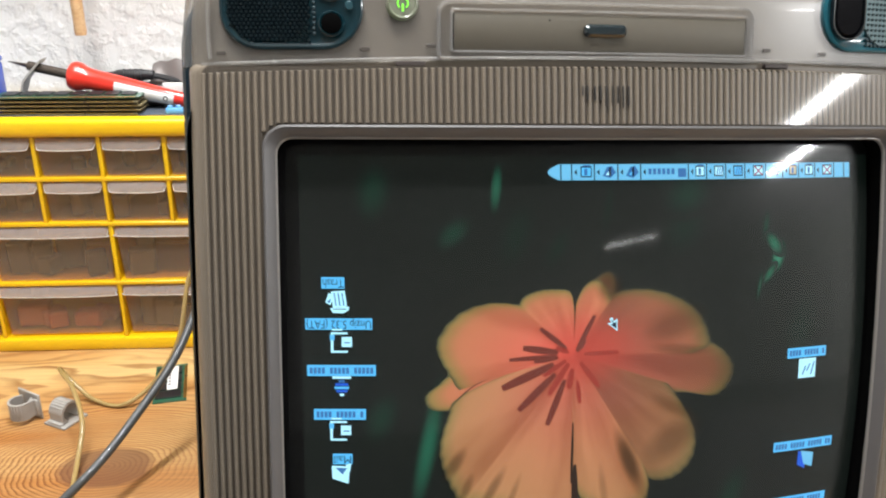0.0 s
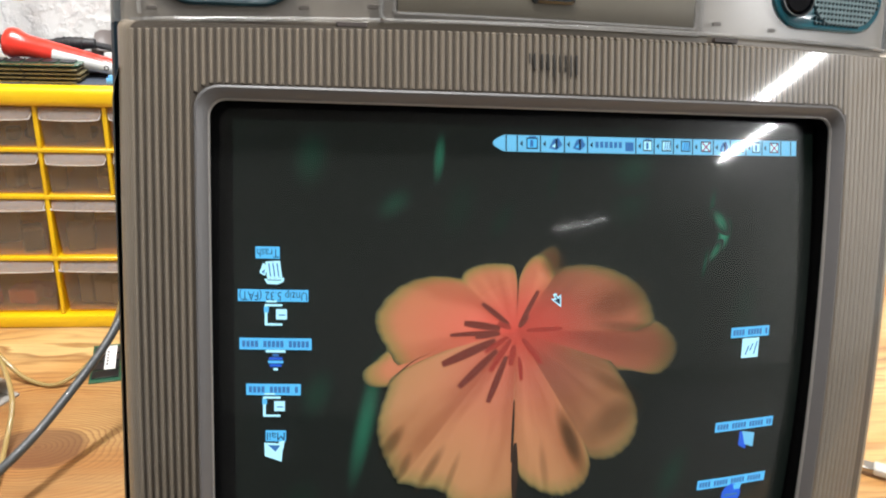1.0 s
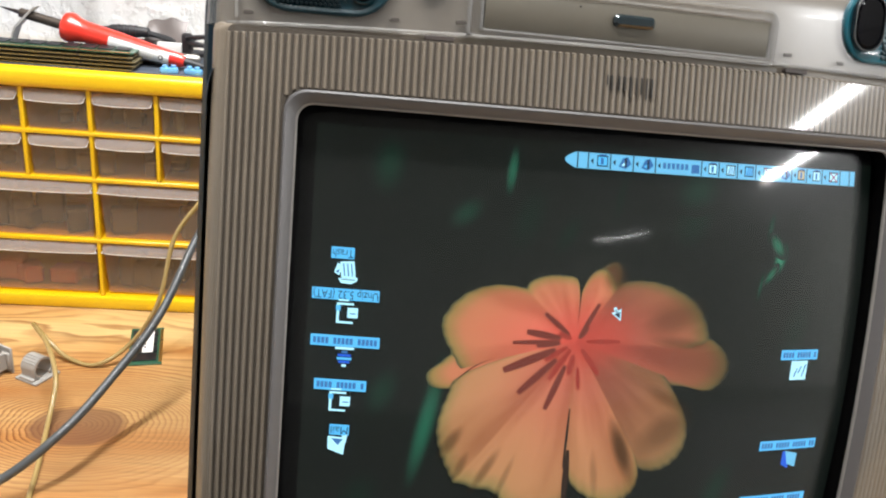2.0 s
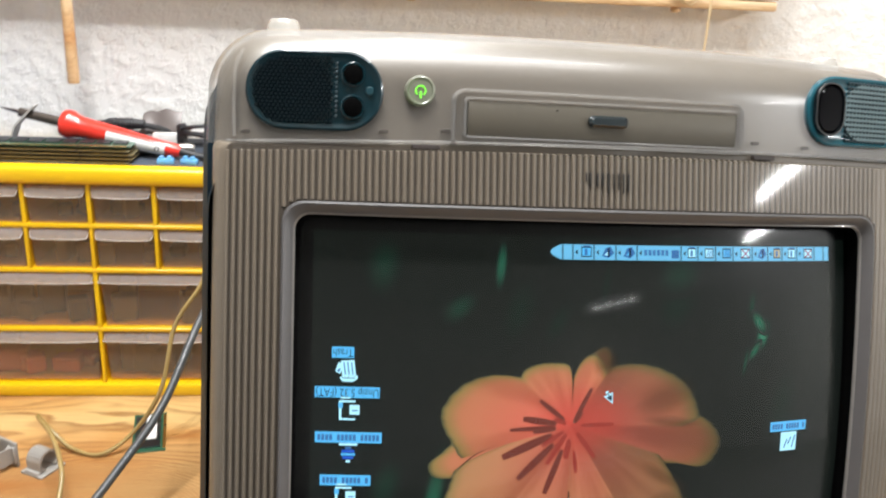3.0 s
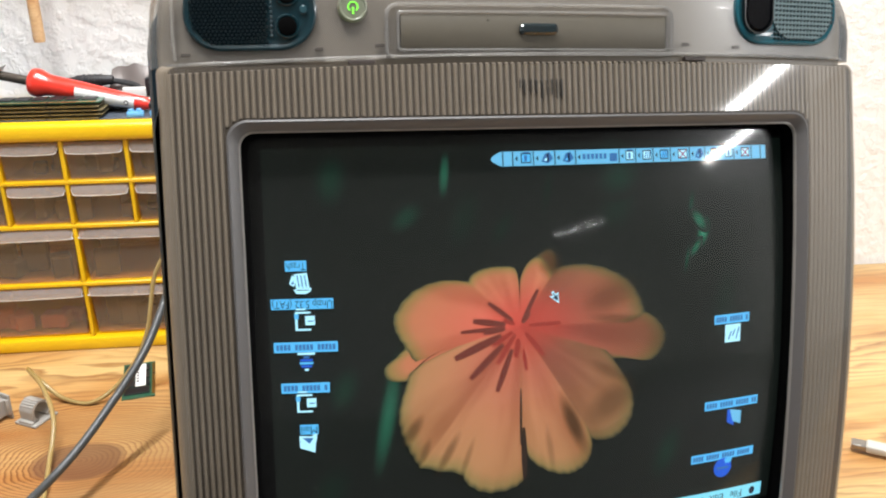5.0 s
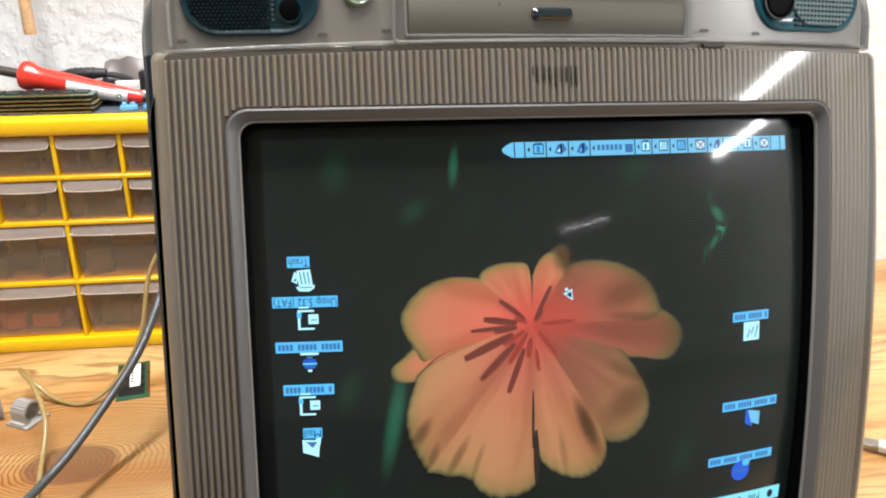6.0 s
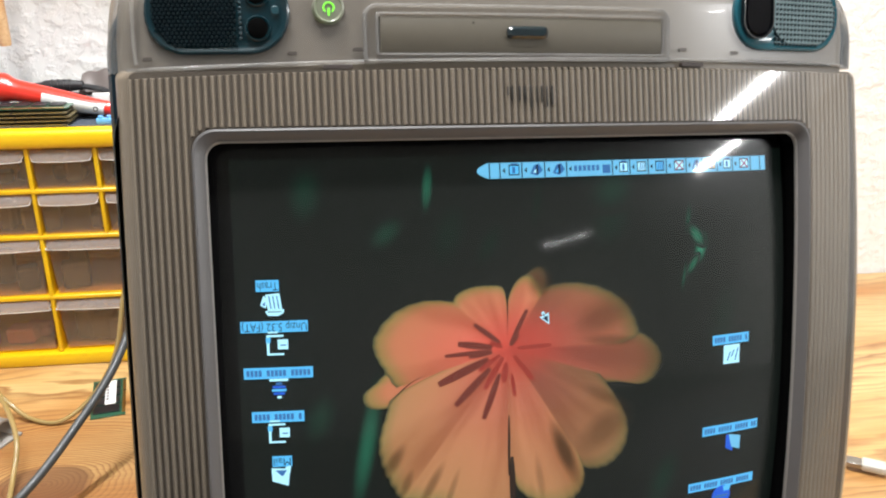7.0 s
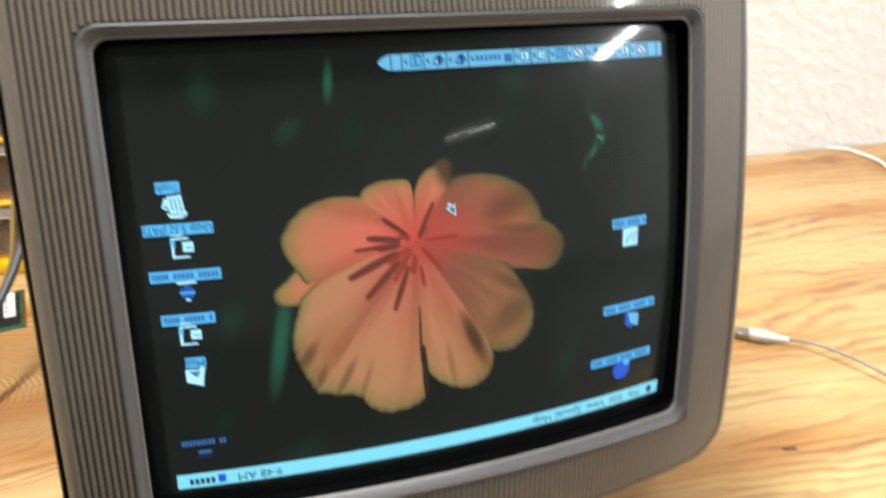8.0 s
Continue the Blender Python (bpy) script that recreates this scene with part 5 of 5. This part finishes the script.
# ---- things on the cabinet ----
def aimed(a, b):
    """A pose at a whose x axis points to b and whose z axis leans upward."""
    a, b = Vector(a), Vector(b)
    x = (b - a).normalized()
    y = Vector((0, 0, 1)).cross(x).normalized()
    z = x.cross(y)
    m = Matrix((x, y, z)).transposed().to_4x4()
    m.translation = a
    return m


def memory_stick(m, length, depth, chips, label, group, board=BOARD, paper=False, name="memory_module"):
    e = thing(name, m, label, "memory module", group)
    part("board", box_bm(-length / 2, length / 2, -depth / 2, depth / 2, 0, 0.0013, 0.0002, 1), board, e)
    part("contact_strip", box_bm(-length / 2 + 0.004, length / 2 - 0.004, -depth / 2 - 0.00005, -depth / 2 + 0.003, 0.0011, 0.00145), GOLDPIN, e)
    w = (length - 0.010) / chips
    for k in range(chips):
        x = -length / 2 + 0.005 + w * (k + 0.5)
        part("chip", box_bm(x - w * 0.42, x + w * 0.42, -depth * (0.34 if paper else 0.20), depth * (0.43 if paper else 0.40), 0.0012, 0.0026, 0.0002, 1), CHIP, e)
    part("key_notch", box_bm(length * 0.14 - 0.0009, length * 0.14 + 0.0009, -depth / 2 - 0.0002, -depth / 2 + 0.0024, -0.0001, 0.0015), BURNT, e)
    if paper:
        part("paper_label", box_bm(-length * 0.22, length * 0.42, -depth * 0.22, depth * 0.10, 0.0026, 0.0028), PAPER, e, "white printed sticker")
        for k in range(5):
            part("print_bar", box_bm(-length * 0.10 + 0.006 * k, -length * 0.10 + 0.006 * k + 0.0035, -depth * 0.01, depth * 0.06, 0.0028, 0.0029), INK, e)
    return e


TRAY = 0.2605
rng = random.Random(9)
for k in range(5):
    memory_stick(pose(-0.2725 + rng.uniform(-0.005, 0.005), 0.917 + rng.uniform(-0.002, 0.002), TRAY + 0.0040 * k, 0, 0, rng.uniform(-1.5, 1.5)), 0.143, 0.030, 8, "long green memory module lying in a stack on the cabinet", "stacked memory modules", BOARD if k == 4 else OLIVE)

iron = thing("soldering_iron", aimed((-0.343, 0.957, 0.3045), (-0.150, 0.925, 0.2680)), "red-handled soldering iron lying on a stack of memory modules", "soldering iron")
part("tip", turned_bm([(0, 0.0004), (0.008, 0.0012), (0.020, 0.0022), (0.022, 0.0040)], 14), BURNT, iron)
part("shaft", turned_bm([(0.021, 0.0030), (0.022, 0.0048), (0.068, 0.0050), (0.069, 0.003)], 16), BURNT, iron, "brown heated metal shaft")
part("handle", turned_bm([(0.066, 0.006), (0.0680, 0.0110), (0.0695, 0.0138), (0.0730, 0.0150), (0.0775, 0.0146), (0.083, 0.0122), (0.090, 0.0108), (0.098, 0.0106), (0.125, 0.0098), (0.160, 0.0078), (0.190, 0.0068), (0.1945, 0.0050)], 24), RED, iron, "flared red plastic handle")
bm = bmesh.new()
loops = []
for k in range(9):
    a = radians(150 + 100 * k / 8)
    loops.append([(x, r * math.cos(a), r * math.sin(a)) for x, r in ((0.118, 0.0105), (0.150, 0.0091), (0.180, 0.0078))])
loft(bm, loops, close=False)
part("maker_label", bm, PAPER, iron, "white printed label")
for k in range(2):
    mark = turned_bm([(0.0, 0.0026 - 0.0012 * k), (0.00035 + 0.0001 * k, 0.0026 - 0.0012 * k)], 16, 1)
    bmesh.ops.translate(mark, verts=mark.verts[:], vec=(0.172, -0.0084 - 0.0001 * k, -0.0010))
    part("label_mark", mark, (INK, PAPER)[k], iron)
part("cord_sleeve", turned_bm([(0.193, 0.0046), (0.205, 0.0038), (0.222, 0.0030), (0.223, 0.001)], 12), BLACKRUBBER, iron)
part("cord", tube_bm([(0.22, 0, 0), (0.24, 0.004, 0.006), (0.262, 0.02, 0.014), (0.275, 0.05, 0.008)], 0.0026, 8), BLACKRUBBER, iron)

rest = thing("iron_rest", pose(-0.322, 0.953, TRAY), "bent sheet-metal rest holding a soldering iron", "tool rest")
bm = loft(bmesh.new(), [[(-0.014, y, 0.0), (-0.0128, y, 0.0), (-0.0030, y, 0.026), (0.006, y, 0.035), (0.0175, y, 0.0475), (0.0165, y, 0.0480), (0.0045, y, 0.0365), (-0.0045, y, 0.027)] for y in (-0.009, 0.009)], cap0=True, cap1=True)
part("bent_plate", bm, PALESTEEL, rest)
part("foot_plate", box_bm(-0.026, -0.006, -0.010, 0.010, 0, 0.0014, 0.0004, 1), PALESTEEL, rest)

box_thing = thing("blue_box", pose(-0.377, 0.945, TRAY), "bright blue plastic box standing on the cabinet", "box")
part("body", box_bm(-0.026, 0.026, -0.018, 0.018, 0, 0.044, 0.003), BLUE, box_thing)
part("cap", box_bm(-0.0265, 0.0265, -0.0185, 0.0185, 0.044, 0.0495, 0.002), BLUE, box_thing)


def terminal(m):
    e = thing("wire_connector", m, "small light blue wire connector on the cabinet's tray", "connector", "blue wire connectors")
    part("body", box_bm(-0.0085, 0.0085, -0.004, 0.004, 0, 0.0055, 0.0012), SKYBLUE, e)
    for x in (-0.004, 0.004):
        bm = turned_bm([(0.0050, 0.0026), (0.0075, 0.0026), (0.0080, 0.0020)], 12, 2)
        bmesh.ops.translate(bm, verts=bm.verts[:], vec=(x, 0, 0))
        part("knob", bm, SKYBLUE, e)
    return e


first = terminal(pose(-0.166, 0.9065, TRAY, 0, 0, 8))
copy_thing(first, pose(-0.1425, 0.907, TRAY, 0, 0, -14))

lead = thing("mains_lead", pose(-0.23, 0.985, TRAY), "black lead with moulded plug lying on the cabinet", "cable")
part("plug", turned_bm([(-0.024, 0.001), (-0.0235, 0.0032), (-0.016, 0.0040), (-0.012, 0.0058), (0.010, 0.0064), (0.026, 0.0048), (0.027, 0.002)], 14), BLACKRUBBER, lead).location = (0, 0, 0.0245)
for k in range(4):
    part("plug_ridge", turned_bm([(0.0, 0.003), (0.0004, 0.0069), (0.0016, 0.0069), (0.002, 0.003)], 14), BLACKRUBBER, lead).location = (-0.006 + 0.006 * k, 0, 0.0245)
part("cord", tube_bm([(0.024, 0, 0.024), (0.045, 0.006, 0.018), (0.065, 0.012, 0.006), (0.10, 0.016, 0.004)], 0.0032, 8), BLACKRUBBER, lead)
part("cord_end", tube_bm([(-0.022, 0, 0.024), (-0.045, 0.008, 0.020), (-0.06, 0.014, 0.006)], 0.0028, 8), BLACKRUBBER, lead)
part("support", box_bm(-0.016, 0.020, -0.012, 0.012, 0, 0.016, 0.003), CHIP, lead, "black transformer block")

coil = thing("coiled_cable", pose(-0.135, 0.968, TRAY), "black cable coiled on the cabinet's tray", "cable")
pts = []
for k in range(64):
    a = k * 0.42
    pts.append((0.026 * math.cos(a) * (1 + 0.12 * math.sin(k * 1.3)), 0.016 * math.sin(a), 0.004 + 0.00042 * k + 0.003 * math.sin(k * 0.7)))
part("coil", tube_bm(pts, 0.0021, 6), BLACKRUBBER, coil)
part("tie", box_bm(-0.031, -0.020, -0.006, 0.006, 0.004, 0.030, 0.003), CHIP, coil)

film = thing("antistatic_bag", pose(-0.190, 0.992, TRAY + 0.0), "crumpled grey antistatic bag on the cabinet", "bag")
bm = bmesh.new()
rows = []
for i in range(13):
    u = -1 + i / 6
    rows.append([(0.0215 * u + 0.003 * v * v, -0.006 + 0.016 * v + 0.0016 * math.sin(3.1 * u + 4 * v), 0.0035 + 0.033 * v + 0.0024 * v * math.sin(2.2 * u + 1.0) + 0.0012 * math.sin(7 * u)) for v in [k / 10 for k in range(11)]])
loft(bm, rows, close=False)
bmesh.ops.solidify(bm, geom=bm.faces[:], thickness=0.0006)
part("film", bm, FOIL, film)
part("strip", box_bm(-0.006, 0.022, -0.010, -0.004, 0, 0.016, 0.002), WHITEPLASTIC, film)

pen = thing("silver_tube", aimed((-0.235, 0.938, TRAY + 0.0065), (-0.145, 0.950, TRAY + 0.0065)), "silver metal tube lying on the cabinet", "tube")
part("barrel", turned_bm([(0, 0.003), (0.001, 0.0062), (0.086, 0.0062), (0.091, 0.0045), (0.092, 0.001)], 16), STEEL, pen)
part("ring", turned_bm([(0.066, 0.004), (0.0665, 0.0066), (0.070, 0.0066), (0.0705, 0.004)], 16), WHITEPLASTIC, pen)

# ---- things on the bench ----
memory_stick(pose(-0.1775, 0.8155, 0.0, 0, 0, 101), 0.074, 0.032, 4, "green laptop memory module with white sticker on the bench", "", BOARD, True)


def cable_clip(m, label):
    e = thing("cable_clip", m, label, "cable clip", "grey cable clips")
    part("base", box_bm(-0.0145, 0.0145, -0.0130, 0.0130, 0, 0.0024, 0.0006, 1), CLIPGREY, e)
    bm = bmesh.new()
    loops = []
    for k in range(15):
        a = radians(-60 + 290 * k / 14)
        loops.append([(r * math.cos(a), y, 0.0115 + r * math.sin(a)) for r, y in ((0.0108, -0.0085), (0.0108, 0.0085), (0.0088, 0.0085), (0.0088, -0.0085))])
    loft(bm, loops, cap0=True, cap1=True)
    part("clamp", bm, CLIPGREY, e)
    part("latch", box_bm(0.0075, 0.0140, -0.0085, 0.0085, 0.002, 0.0048, 0.0008, 1), CLIPGREY, e)
    part("jaw", box_bm(0.0088, 0.0106, -0.0085, 0.0085, 0.002, 0.0125, 0.0005, 1), CLIPGREY, e)
    for a in (70, 84, 98, 112):
        rb = box_bm(-0.0006, 0.0006, -0.0083, 0.0083, 0.0104, 0.0116, 0.0003, 1)
        bmesh.ops.rotate(rb, verts=rb.verts[:], cent=(0, 0, 0), matrix=Matrix.Rotation(radians(a - 60), 3, "Y"))
        bmesh.ops.translate(rb, verts=rb.verts[:], vec=(0, 0, 0.0115))
        part("grip_ridge", rb, CLIPGREY, e)
    return e


cable_clip(pose(-0.2605, 0.753, 0.0, 0, 0, -118), "grey plastic adhesive cable clip lying on the bench")
cable_clip(pose(-0.2950, 0.765, 0.0130, 90, 0, -32), "grey plastic adhesive cable clip tipped on its side")

grey = thing("grey_cable", pose(0, 0, 0), "thick grey-blue cable running from behind the computer over the bench", "cable")
part("sheath", tube_bm([(0.06, 0.89, 0.12), (-0.04, 0.875, 0.165), (-0.095, 0.84, 0.165), (-0.1119, 0.766, 0.1483), (-0.1333, 0.7018, 0.0986), (-0.1611, 0.6545, 0.0645), (-0.1875, 0.6037, 0.0433), (-0.2294, 0.5717, 0.0182), (-0.30, 0.53, 0.0037), (-0.42, 0.47, 0.0037)], 0.0036, 12), GREYCABLE, grey)
gold = thing("clear_cable", pose(0, 0, 0), "thin clear gold-coloured cable looped over the bench", "cable")
part("sheath", tube_bm([(0.02, 0.88, 0.16), (-0.07, 0.862, 0.20), (-0.105, 0.838, 0.188), (-0.122, 0.82, 0.158), (-0.145, 0.81, 0.122), (-0.157, 0.79, 0.064), (-0.184, 0.787, 0.020), (-0.212, 0.772, 0.0035), (-0.241, 0.78, 0.004), (-0.262, 0.792, 0.014), (-0.277, 0.797, 0.030), (-0.266, 0.775, 0.038), (-0.245, 0.743, 0.040), (-0.225, 0.703, 0.030), (-0.221, 0.672, 0.012), (-0.207, 0.591, 0.002), (-0.20, 0.53, 0.002), (-0.21, 0.46, 0.002)], 0.0022, 10), GOLDCABLE, gold)

usb = thing("usb_cable", aimed((0.4955, 0.6160, 0.0062), (0.5265, 0.5970, 0.0066)), "white USB plug with thin clear cable lying on the bench", "cable")
part("metal_shell", box_bm(0.0, 0.0125, -0.006, 0.006, -0.0023, 0.0023, 0.0006, 1), STEEL, usb, "metal plug shell")
part("tongue", box_bm(-0.0002, 0.010, -0.0048, 0.0048, -0.0014, 0.0001, 0.0002, 1), WHITEPLASTIC, usb)
part("plug_body", box_bm(0.012, 0.032, -0.0068, 0.0068, -0.0036, 0.0038, 0.0020, 3), mat("milky plug plastic", (0.55, 0.53, 0.48), 0.25, coat=0.5), usb, "moulded white plug body")
part("strain_relief", turned_bm([(0.032, 0.0042), (0.040, 0.0030), (0.048, 0.0024), (0.049, 0.001)], 12), WHITEPLASTIC, usb)
usb_inv = aimed((0.4955, 0.6160, 0.0062), (0.5265, 0.5970, 0.0066)).inverted()
part("cable", tube_bm([usb_inv @ Vector(p) for p in ((0.533, 0.5925, 0.0068), (0.552, 0.577, 0.010), (0.570, 0.547, 0.012), (0.586, 0.517, 0.010), (0.607, 0.470, 0.005), (0.64, 0.40, 0.0022), (0.69, 0.32, 0.0022))], 0.0016, 10), mat("clear silver cable", (0.30, 0.27, 0.22), 0.25, coat=0.8, grain=0.3, scale=400), usb, "thin clear cable with silver braid")
white = thing("white_cable", pose(0, 0, 0), "thin white cable lying along the back of the bench", "cable")
part("sheath", tube_bm([(0.890, 1.021, 0.0028), (0.918, 1.005, 0.0028), (0.932, 0.96, 0.0028), (0.925, 0.915, 0.0028), (0.96, 0.85, 0.0028), (1.05, 0.80, 0.0028)], 0.0026, 8), WHITEPLASTIC, white)
chip = thing("wood_splinter", pose(0.453, 0.465, 0.0, 0, 0, -8), "tiny dark splinter on the bench", "splinter")
part("sliver", turned_bm([(-0.006, 0.0002), (-0.003, 0.0008), (0.004, 0.0009), (0.007, 0.0003)], 6), BURNT, chip).location = (0, 0, 0.0009)
